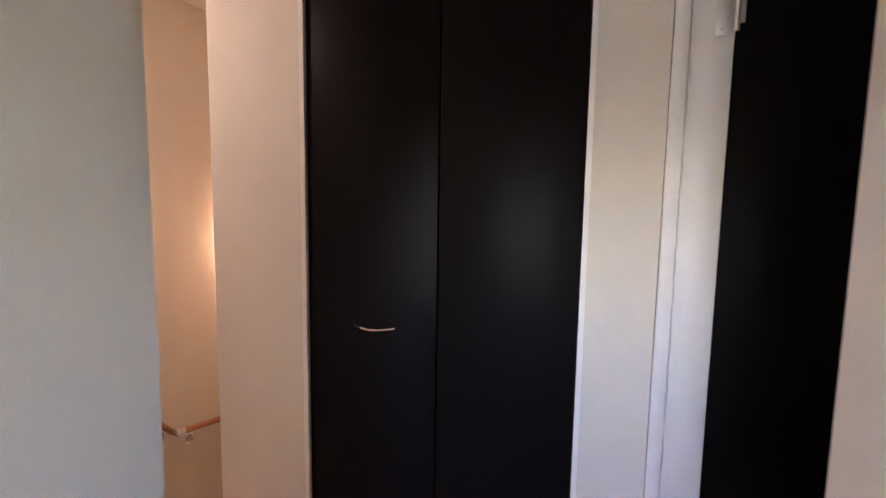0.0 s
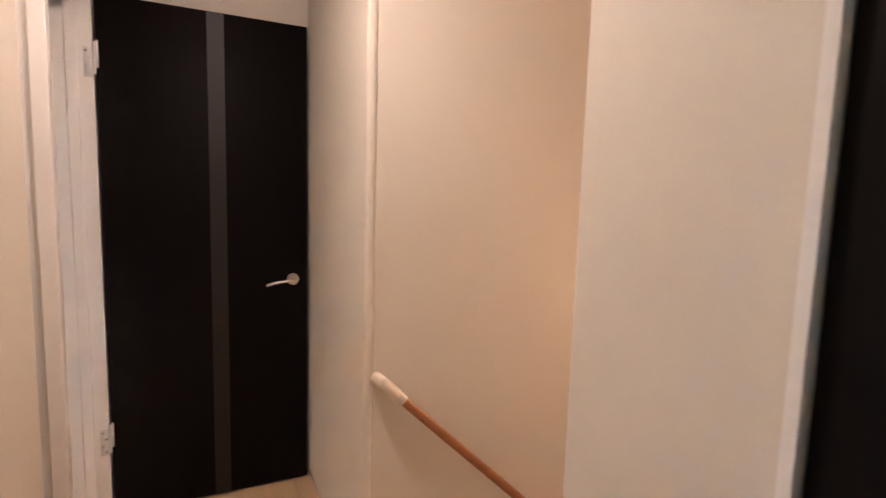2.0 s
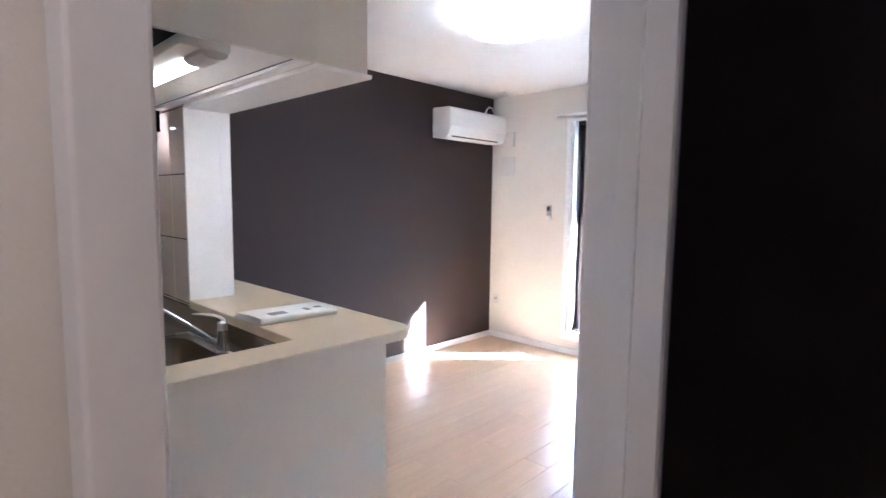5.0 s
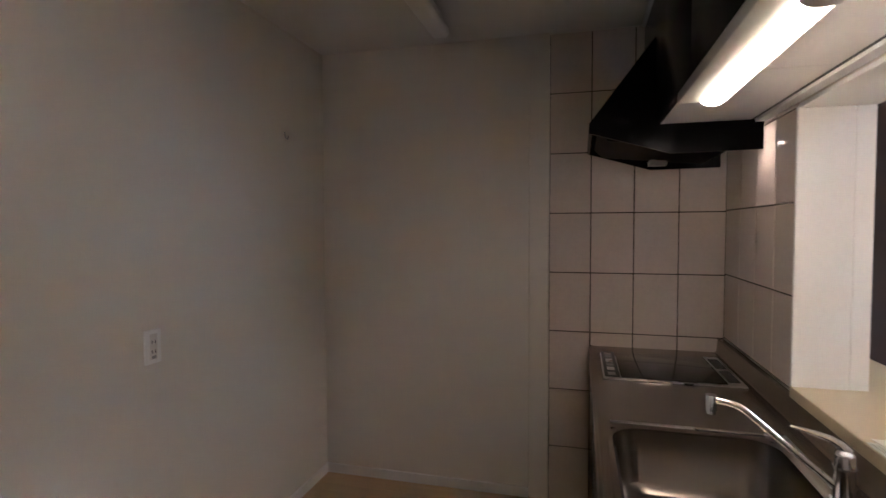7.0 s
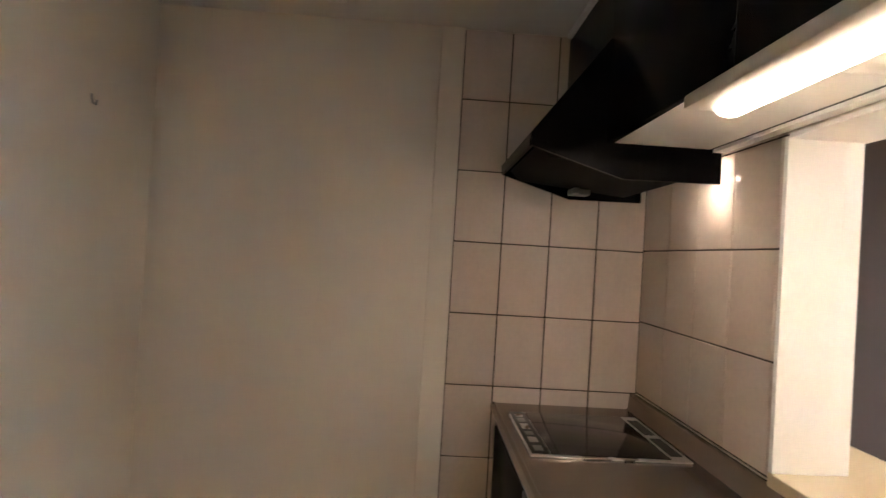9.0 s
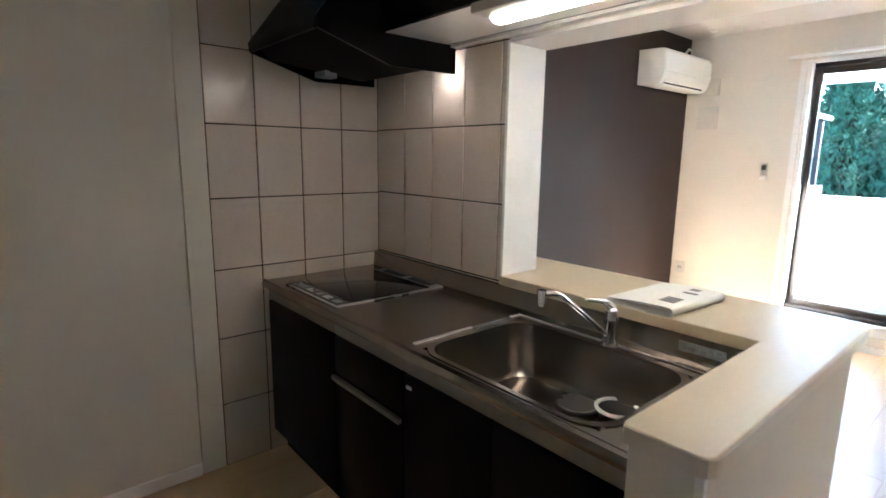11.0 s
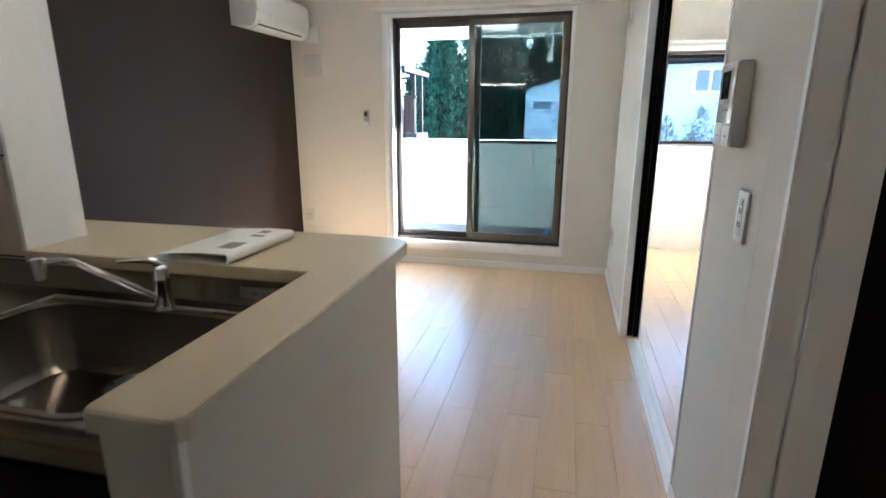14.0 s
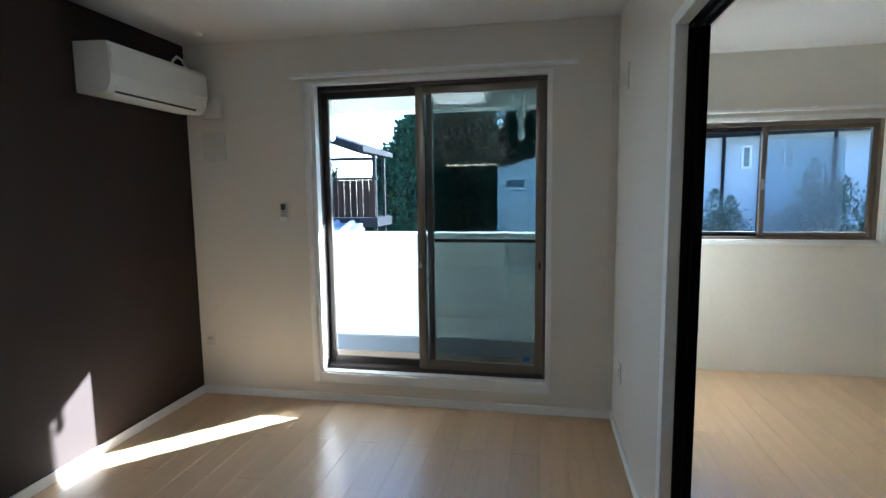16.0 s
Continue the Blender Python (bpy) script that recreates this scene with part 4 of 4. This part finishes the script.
ws = thing("socket_plate", "white double wall socket and switch plate", "socket", (XD, 0.2, 1.03))
part("cover", box(B(), XD - 0.010, XD - 0.0005, 0.166, 0.238, 1.028, 1.155, 0.004), PLASTIC, ws)
part("insert", box(B(), XD - 0.0108, XD - 0.0102, 0.184, 0.220, 1.044, 1.139, 0.0002), PLATE, ws)
for z in (1.066, 1.100):
    for y in (0.193, 0.207):
        part("slot", box(B(), XD - 0.0116, XD - 0.0109, y, y + 0.004, z, z + 0.014), DARKPL, ws)
part("rocker", box(B(), XD - 0.0135, XD - 0.0109, 0.188, 0.216, 1.120, 1.136, 0.001), PLASTIC, ws)

ks = thing("wall_socket", "white socket on the kitchen's back wall", "socket", (1.28, YK, 1.03))
part("cover", box(B(), 1.24, 1.31, YK + 0.0005, YK + 0.009, 0.975, 1.095, 0.003), PLASTIC, ks)
for z in (1.012, 1.046):
    part("slot", box(box(B(), 1.266, 1.269, YK + 0.0092, YK + 0.0102, z, z + 0.012), 1.279, 1.282, YK + 0.0092, YK + 0.0102, z, z + 0.012), DARKPL, ks)
part("insert", box(B(), 1.259, 1.291, YK + 0.0091, YK + 0.0096, 0.990, 1.080, 0.0002), PLATE, ks)
part("earth_terminal", box(B(), 1.266, 1.284, YK + 0.0097, YK + 0.0115, 0.993, 1.003, 0.0005), GREYPL, ks)
hk = thing("wall_hook", "small pale hook on the kitchen wall", "hook", (0.411, YK, 1.905))
part("hook", path_tube(B(), [(0.411, YK + 0.002, 1.93), (0.411, YK + 0.008, 1.90), (0.411, YK + 0.02, 1.895), (0.411, YK + 0.022, 1.91)], 0.004, 8), GREYPL, hk)
vt = thing("wall_vent", "slim white vent cover on the wall", "vent", (XR, 3.0, 1.96))
part("cover", box(B(), XR - 0.014, XR - 0.0005, 2.945, 3.06, 1.965, 2.095, 0.004), PLASTIC, vt)
part("lip", box(B(), XR - 0.018, XR - 0.0142, 2.955, 3.05, 1.975, 2.085, 0.002), PLATE, vt)
lw = thing("wall_socket", "white wall socket low beside the sliding door pocket", "socket", (XR, 3.0, 0.36))
part("cover", box(B(), XR - 0.009, XR - 0.0005, 2.96, 3.032, 0.345, 0.462, 0.003), PLATE, lw)
for z in (0.385, 0.418):
    part("slot", box(box(B(), XR - 0.0102, XR - 0.0092, 2.988, 2.991, z, z + 0.012), XR - 0.0102, XR - 0.0092, 3.001, 3.004, z, z + 0.012), DARKPL, lw)
sp = thing("ceiling_sprinkler", "tiny white ceiling fitting", "ceiling fitting", (0.30, 3.0, ZC))
part("cap", tube(B(), (0.28, 3.08, ZC - 0.016), (0.28, 3.08, ZC), 0.022, 0.03, seg=16), PLASTIC, sp)

# ---------------------------------------------------------------- stairs, handrail, added hall lamps
st = thing("staircase", "wooden winder staircase going down from the hall", "stairs", (4.2, -1.3, -0.2))
for i in range(9):
    z = -0.20 * (i + 1)
    x = 3.98 + 0.215 * i
    t = part("tread", box(B(), x, x + 0.235, -1.778, -0.868, z - 0.03, z, 0.006), STAIRWOOD, st)
    part("riser", box(B(), x, x + 0.012, -1.778, -0.868, z + 0.0005, z + 0.1685), WALL, st)

hr = thing("handrail", "round brown wooden handrail on metal brackets", "handrail", (4.2, -0.87, 0.4))
ry = -0.912
part("rail", path_tube(B(), [(3.955, ry, 0.722), (4.605, ry, 0.100)], 0.017, 16), RAILWOOD, hr)
part("rail", path_tube(B(), [(4.655, ry, 0.078), (5.30, ry, -0.05)], 0.017, 16), RAILWOOD, hr)
part("end_cap", path_tube(B(), [(3.895, ry + 0.045, 0.775), (3.91, ry + 0.012, 0.765), (3.965, ry, 0.712)], 0.021, 14), paint("cream_cap", (0.72, 0.66, 0.55), 0.35), hr, "cream rail end cap")
part("ferrule", tube(B(), (3.957, ry, 0.720), (3.978, ry, 0.700), 0.0205, seg=20), SATIN, hr, "metal ferrule behind the cap")
part("joint", path_tube(B(), [(4.59, ry, 0.114), (4.63, ry, 0.086), (4.68, ry, 0.073)], 0.020, 14), SATIN, hr, "metal elbow joint")
for x, z in ((4.53, 0.135), (4.76, 0.035)):
    bm = path_tube(B(), [(x, ry, z), (x, ry, z - 0.045), (x, ry + 0.03, z - 0.058), (x, -0.869, z - 0.05)], 0.007, 10)
    tube(bm, (x, -0.8675, z - 0.05), (x, -0.874, z - 0.05), 0.026, seg=20)
    part("bracket", bm, SATIN, hr, "curved metal bracket")

wl = thing("stair_wall_lamp", "lit warm lamp on the stairwell wall", "wall lamp", (5.28, -0.80, 1.10))
part("backplate", tube(B(), (5.28, -0.867, 1.10), (5.28, -0.885, 1.10), 0.05, seg=20), SATIN, wl)
part("globe", ball(B(), (5.28, -0.943, 1.10), 0.06, 20), BULB, wl, "glowing warm globe")

# unseen lamps added to the hall for its warm light, the far one unlit
for x, y, lab in ((3.48, -1.30, "added unseen warm ceiling downlight in the hall"), (3.48, -3.9, "added unseen unlit downlight at the hall's end")):
    dl = thing("downlight", lab, "downlight", (x, y, ZC), "hall downlights")
    part("ring", tube(B(), (x, y, ZC - 0.006), (x, y, ZC), 0.075, 0.08, seg=32), PLASTIC, dl)
    part("lens", tube(B(), (x, y, ZC - 0.010), (x, y, ZC - 0.0062), 0.058, seg=28), HALLB if y > -2 else PLASTIC, dl)

# ---------------------------------------------------------------- balcony
structure("balcony_floor", box(B(), -1.6, 2.59, YO, 4.50, -0.25, -0.12), BALFLOOR, "grey-brown balcony floor", "balcony floor")
pb = structure("balcony_parapet", box(B(), -1.6, 2.59, 4.506, 4.64, -0.6, 1.05), PARAPET, "white siding-clad balcony parapet", "parapet")
for z0, z1 in ((-0.119, 0.3125), (0.3155, 0.7825), (0.7855, 1.05)):
    part("siding_panel", box(B(), -1.6, 2.439, 4.4965, 4.5055, z0, z1, 0.0012), PARAPET, pb)
structure("balcony_coping", box(B(), -1.6, 2.44, 4.485, 4.655, 1.0505, 1.075, 0.004), TRIM, "white coping on the parapet", "coping")
structure("balcony_flashing", box(box(B(), -1.6, 2.439, 4.465, 4.496, -0.119, 0.10), -1.6, 2.439, 4.455, 4.496, 0.1005, 0.135, 0.003), GREYMEM, "blue-grey flashing at the parapet's foot", "flashing")
structure("balcony_side", box(B(), 2.44, 2.59, YO + 0.001, 4.56, -0.119, 2.3), PARAPET, "white stucco balcony side wall", "wall")
structure("balcony_soffit", box(B(), -1.6, 2.8, YO + 0.001, 4.64, 2.30, 2.45), PARAPET, "white balcony soffit", "soffit")
structure("balcony_beam", box(B(), -1.6, 2.8, 4.44, 4.66, 2.13, 2.2995, 0.004), PARAPET, "white edge beam of the balcony roof", "beam")
structure("roof", box(B(), -1.7, 6.4, -5.3, 4.9, 2.66, 2.9), PARAPET, "flat roof over the flat", "roof")

def pole_hanger(x, y, spread, low):
    """Folded laundry pole hanger: two bent loops of white tube under a small plate."""
    h = thing("pole_hanger", "folded white laundry pole hanger below the soffit", "pole hanger", (x, y, 2.3), "pole hangers")
    part("plate", box(B(), x - spread - 0.02, x + spread + 0.02, y - 0.02, y + 0.02, 2.288, 2.2998, 0.003), TRIM, h)
    for k, (a, dz) in enumerate(((-1.0, 0.05), (-0.45, 0.0), (0.35, 0.02), (1.0, 0.07))):
        pts = [(x + a * spread, y, 2.29), (x + a * spread * 0.62, y, 2.13), (x + a * spread * 0.25 + 0.004, y, 2.02), (x + a * spread * 0.16 + 0.006, y, low + dz)]
        part("arm", path_tube(B(), pts, 0.0085, 10), TRIM, h)
    part("hook", path_tube(B(), [(x + 0.006 + 0.018 * math.cos(a * math.pi / 6), y, low + 0.03 + 0.036 * math.sin(a * math.pi / 6)) for a in range(-7, 2)], 0.008, 10), TRIM, h)
    return h


pole_hanger(2.238, 4.405, 0.078, 1.86)
pole_hanger(0.60, 4.405, 0.05, 1.90)

# ---------------------------------------------------------------- outside
GZ = -3.4
LEAF = paint("cypress_leaf", (0.008, 0.029, 0.017), 0.8, gloss=0.1, vary=0.35, scale=1.5, fine=20, bump=0)
LEAF2 = paint("shrub_leaf", (0.075, 0.105, 0.085), 0.7, vary=0.4, scale=2.0, fine=30, bump=0)
BARK = paint("bark", (0.10, 0.07, 0.05), 0.9, vary=0.3, scale=12, bump=0.4, depth=0.01)
STUCCO = paint("house_stucco", (0.48, 0.51, 0.555), 0.85, gloss=0.1, vary=0.05, scale=1.2, fine=60, bump=0.1)
ROOFM = paint("roof_metal", (0.008, 0.008, 0.011), 0.7, vary=0.2, scale=3, gloss=0.06)
FENCE = paint("brown_fence", (0.010, 0.0055, 0.005), 0.6, vary=0.2, scale=4, rand=0.3, gloss=0.06)
STEELP = paint("grey_post", (0.009, 0.009, 0.012), 0.7, 0.0, vary=0.1, gloss=0.06)
HOUSEGLASS = paint("house_pane", (0.10, 0.13, 0.17), 0.08, vary=0.1, bump=0)
GRASS = paint("ground_soil", (0.10, 0.10, 0.06), 0.95, vary=0.4, scale=0.4, fine=6)
ROOFTILE = paint("blue_roof_tile", (0.10, 0.13, 0.19), 0.6, vary=0.15, scale=4, gloss=0.1)

structure("ground", box(B(), -400, 400, -400, 400, GZ - 0.5, GZ), GRASS, "bare garden soil reaching to the horizon", "ground")


def leaves(name, material, centres, size, seed, parent):
    """Many small leaf cards about the given centres (x, y, z, radius, height, count)."""
    rng = np.random.default_rng(seed)
    pts = []
    for x, y, z, r, h, n in centres:
        u = rng.random(n)
        ang = rng.random(n) * 2 * np.pi
        rad = r * np.sqrt(rng.random(n)) * np.clip(1.15 * (1 - u) ** 0.6 * (0.35 + 1.6 * u ** 0.35), 0.03, 1.1)
        rad *= 0.85 + 0.3 * np.sin(7 * ang + 9 * u)
        pts.append(np.stack([x + rad * np.cos(ang), y + rad * np.sin(ang), z + h * u], 1))
    p = np.concatenate(pts)
    n = len(p)
    a = rng.normal(size=(n, 3))
    a[:, 2] = np.abs(a[:, 2]) + 0.6
    a /= np.linalg.norm(a, axis=1)[:, None]
    b = np.cross(a, rng.normal(size=(n, 3)))
    b /= np.linalg.norm(b, axis=1)[:, None]
    s = size * (0.6 + 0.8 * rng.random(n))[:, None]
    v = np.stack([p - b * s * 0.45, p + a * s * 0.5 - b * s * 0.1, p + a * s * 1.4, p + b * s * 0.45 + a * s * 0.4], 1).reshape(-1, 3)
    me = bpy.data.meshes.new(name)
    me.from_pydata(v.tolist(), [], [(4 * i, 4 * i + 1, 4 * i + 2, 4 * i + 3) for i in range(n)])
    me.materials.append(material)
    ob = new(name, me)
    ob.parent = parent
    ob.matrix_parent_inverse = parent.matrix_world.inverted()
    return ob


def cypress(x, y, height, width, seed):
    rng = random.Random(seed)
    t = thing("cypress_tree", "tall dark green cypress with ragged pointed plumes", "tree", (x, y, GZ), "cypresses")
    part("trunk", tube(B(), (x, y, GZ), (x, y, GZ + height * 0.8), 0.16, 0.04, seg=10), BARK, t)
    cs = [(x, y, GZ + 0.4, width * 0.55, height - 0.4, 3200)]
    for i in range(30):
        a, r = rng.random() * 6.28, width * (0.25 + 0.75 * rng.random())
        h = height * (0.22 + 0.30 * rng.random())
        base = GZ + height * (0.02 + 0.70 * rng.random() * (1.15 - r / width * 0.5))
        cs.append((x + r * math.cos(a), y + r * math.sin(a), base, width * 0.15, min(h, GZ + height * 1.02 - base), 260))
        part("limb", tube(B(), (x, y, base), (x + r * math.cos(a), y + r * math.sin(a), base + 0.5), 0.05, 0.02, seg=6), BARK, t)
    leaves("crown", LEAF, cs, 0.16, seed, t)


for i, (x, y, h, w) in enumerate(((-2.5, 18.2, 7.3, 1.0), (-1.75, 17.0, 7.7, 1.05), (-3.3, 18.6, 6.3, 0.8), (-2.1, 19.4, 7.6, 1.1), (-0.4, 19.5, 10.2, 1.7), (1.6, 22.0, 10.8, 1.9), (3.6, 23.5, 10.4, 2.0), (-7.0, 21.0, 6.6, 1.2), (0.6, 20.8, 10.6, 1.8), (2.6, 21.8, 10.9, 1.9), (-1.2, 20.8, 9.4, 1.6))):
    cypress(x, y, h, w, 11 + i)


def bush(x, y, w, h, seed, count=5):
    rng = random.Random(seed)
    t = thing("shrub", "grey-green garden shrub with dense small leaves", "shrub", (x, y, GZ), "shrubs")
    part("stem", tube(B(), (x, y, GZ), (x, y, GZ + h * 0.6), 0.10, 0.03, seg=8), BARK, t)
    cs = []
    for i in range(count * 3):
        a, r = rng.random() * 6.28, w * rng.random() * 0.85
        hh = h * (0.55 + 0.45 * rng.random()) * (1 - 0.35 * (r / w) ** 2)
        cs.append((x + r * math.cos(a), y + r * math.sin(a), GZ + hh * 0.25, w * 0.42, hh * 0.75, 1200))
    leaves("crown", LEAF2, cs, 0.062, seed, t)


bush(5.9, 10.6, 1.45, 5.4, 71, 9)
bush(7.5, 10.8, 1.3, 5.5, 72, 8)
bush(4.9, 10.5, 1.2, 5.2, 76, 8)
bush(8.8, 11.0, 1.2, 5.4, 73, 8)
bush(10.2, 11.2, 1.3, 5.0, 74, 8)
bush(-0.9, 12.5, 0.8, 3.9, 75)


def house(name, label, x0, x1, y0, y1, eave, windows, ridge, over=0.5, thick=0.12):
    h = thing(name, label, "house", ((x0 + x1) / 2, y0, GZ))
    part("wall", box(B(), x0, x1, y0, y1, GZ, eave), STUCCO, h, "pale blue-white stucco wall")
    part("roof", prism(B(), [(x0 - over, eave - 0.05), (x1 + over, eave + ridge - 0.05), (x1 + over, eave + ridge + thick), (x0 - over, eave + thick)], "y", y0 - over, y1 + over), ROOFM, h, "dark sloping roof")
    part("wall_gable", prism(B(), [(x0, eave + 0.0005), (x1, eave + 0.0005), (x1, eave + ridge - 0.1)], "y", y0, y1), STUCCO, h)
    for wx, wz, ww, wh in windows:
        w = part("window", bars(B(), wx, wx + ww, wz, wz + wh, y0 - 0.05, y0 - 0.001, 0.05), PLASTIC, h, "white window frame")
        part("pane", box(B(), wx + 0.05, wx + ww - 0.05, y0 - 0.03, y0 - 0.02, wz + 0.05, wz + wh - 0.05), HOUSEGLASS, w)
        if ww > 0.7:
            part("mullion", box(B(), wx + ww / 2 - 0.03, wx + ww / 2 + 0.03, y0 - 0.045, y0 - 0.031, wz + 0.05, wz + wh - 0.05), PLASTIC, w)
    return h


hn = house("house", "pale blue-white two-storey house with a dark sloping roof", 1.15, 3.6, 15.5, 21.0, 2.15, ((1.34, 1.47, 0.66, 0.34), (2.30, 1.47, 0.66, 0.34)), 0.7, 0.16, 0.03)
part("balcony", box(B(), 1.38, 3.3, 15.05, 15.499, 0.1, 1.40, 0.01), STUCCO, hn, "pale solid balcony front")
part("balcony_opening", bars(B(), 2.02, 2.42, 0.98, 1.22, 15.03, 15.049, 0.025), STEELP, hn, "small dark framed opening")
hs = house("house", "long pale house with small windows behind shrubs", 4.6, 14.0, 13.0, 20.0, 2.58, ((5.36, 1.87, 0.76, 0.58), (6.87, 1.87, 0.22, 0.52), (7.75, 1.83, 0.22, 0.52), (11.2, 1.55, 0.95, 0.85)), 0.25)
for x in (6.49, 7.30, 8.75, 10.6):
    part("downpipe", tube(B(), (x, 12.94, GZ), (x, 12.94, 2.7), 0.04, seg=8), STEELP, hs)

# neighbour's raised terrace with a canopy
tr = thing("terrace", "neighbour's raised terrace with brown slatted fence and canopy", "terrace", (-3.0, 10.0, GZ))
part("deck", box(B(), -7.4, -0.48, 9.0, 9.9, 0.82, 0.98), STEELP, tr, "grey terrace deck")
for i in range(55):
    part("slat", box(B(), -7.03 + 0.1185 * i, -7.03 + 0.1185 * i + 0.104, 9.02, 9.05, 0.99, 1.66), FENCE, tr)
part("top_rail", box(B(), -7.3, -0.48, 9.0, 9.07, 1.665, 1.71), STEELP, tr)
for x, y, z in ((-7.2, 9.1, 4.35), (-3.9, 9.1, 3.24), (-0.55, 9.1, 2.10), (-0.60, 9.8, 2.10), (-3.9, 9.8, 3.24)):
    part("post", box(B(), x - 0.03, x + 0.03, y - 0.03, y + 0.03, GZ, z), STEELP, tr)
part("canopy", prism(B(), [(-7.5, 4.49), (-0.58, 2.14), (-0.58, 2.23), (-7.5, 4.60)], "y", 8.6, 10.4), ROOFM, tr, "dark sloping canopy roof")
for y in (8.9, 9.35, 9.8, 10.2):
    part("rafter", prism(B(), [(-7.4, 4.39), (-0.66, 2.10), (-0.66, 2.165), (-7.4, 4.455)], "y", y - 0.025, y + 0.025), STEELP, tr)
part("beam", box(B(), -7.2, -0.58, 9.06, 9.14, 2.02, 2.07), STEELP, tr)
lr = thing("low_roof", "blue-grey tiled low roof below the terrace", "roof", (-2.6, 8.0, GZ))
part("wall", box(B(), -6.0, -0.9, 6.8, 8.6, GZ, 0.30), STUCCO, lr)
bm = prism(B(), [(6.4, 0.28), (8.8, 0.80), (8.8, 0.90), (6.4, 0.38)], "x", -6.2, -0.7)
part("roof", bm, ROOFTILE, lr)
for i in range(19):
    x = -6.1 + 0.29 * i
    part("tile_ridge", tube(B(), (x, 6.4, 0.39), (x, 8.8, 0.91), 0.06, seg=8), ROOFTILE, lr)

# ---------------------------------------------------------------- tiles and boards
ZROW, PITCH, COL = 0.906, 0.3060, 0.2070
gw = structure("wall_tiles_side", box(B(), -0.0118, -0.0035, -0.830, 0.0098, 0, 2.43), GROUT, "beige wall tiles with dark joints beside the hob", "tiled wall")
gb = structure("wall_tiles_back", box(B(), 0.0, 0.899, 0.0042, 0.0098, 0.907, 2.43), GROUT, "beige wall tiles with dark joints behind the hob", "tiled wall")
cache = {}


def tile_mesh(axis, w, h):
    key = (axis, round(w, 3), round(h, 3))
    if key not in cache:
        d = 0.0065
        bm = box(B(), 0, d, -w, 0, 0, h, 0.0015, 1) if axis == "x" else box(B(), 0, w, -d, 0, 0, h, 0.0015, 1)
        cache[key] = mesh_of("tile", bm, TILE)
    return cache[key]


def piece(name, me, at, parent):
    ob = new(name, me)
    ob.parent = parent
    ob.matrix_parent_inverse = parent.matrix_world.inverted()
    ob.location = at
    return ob


G = 0.0054
zs = [ZROW + PITCH * k for k in range(-3, 6)]
for k in range(len(zs) - 1):
    z0, z1 = max(zs[k], 0.0) + G / 2, min(zs[k + 1], 2.432) - G / 2
    if z1 - z0 < 0.02:
        continue
    for c in range(4):
        y1 = -0.003 if c == 0 else -COL * c - 0.002 - G / 2
        y0 = -COL * (c + 1) - 0.002 + G / 2 if c < 3 else -0.828
        piece("tile", tile_mesh("x", y1 - y0, z1 - z0), (-0.0038, y1, z0), gw)
    za, z1 = max(z0 + 0.006, 0.9075), min(z1 + 0.006, 2.43)
    if z1 - za > 0.008 and z1 > 0.91:
        for c in range(5):
            x0, x1 = max(COL * c + 0.024 + G / 2 if c else 0.004, 0.004), min(COL * (c + 1) + 0.024 - G / 2, 0.898)
            piece("tile", tile_mesh("y", x1 - x0, z1 - za), (x0, 0.0047, za), gb)

boards = {}


def board_mesh(w, d):
    key = (round(w, 3), round(d, 3))
    if key not in boards:
        boards[key] = mesh_of("board", box(B(), 0, w, 0, d, -0.012, 0, 0.0011, 1), PLANK)
    return boards[key]


floors = {"living": (0.0, XD, YK, YW), "second": (X2, R2X, 0.25, R2Y), "hall": (XS, HX + 0.045, -4.2, 0.027), "door": (XD, XS, DOOR_A, YJ), "slide": (XD, X2, SL_A + 0.02, SL_B), "corridor": (1.6, XS, CORR_A, CORR_B)}
labels = {"living": "light oak boards of the living room", "second": "light oak boards of the second room", "hall": "light oak boards of the hall", "door": "light oak boards in the doorway", "slide": "light oak boards under the sliding door", "corridor": "light oak boards of the corridor"}
BW, BL = 0.152, 0.910
for key, (fx0, fx1, fy0, fy1) in floors.items():
    fl = tagged(new("floor_" + key), labels[key], "floor", "", "structure")
    for k in range(-15, 25):
        x0, x1 = max(2.105 + BW * k, fx0), min(2.105 + BW * (k + 1), fx1)
        if x1 - x0 < 0.006:
            continue
        start = -0.433 + (0.464 if k % 2 else 0.0) - BL * 6
        for j in range(14):
            y0, y1 = max(start + BL * j, fy0), min(start + BL * (j + 1), fy1)
            if y1 - y0 < 0.006:
                continue
            piece("board", board_mesh(x1 - x0 - 0.0009, y1 - y0 - 0.0009), (x0 + 0.00045, y0 + 0.00045, 0.0), fl)
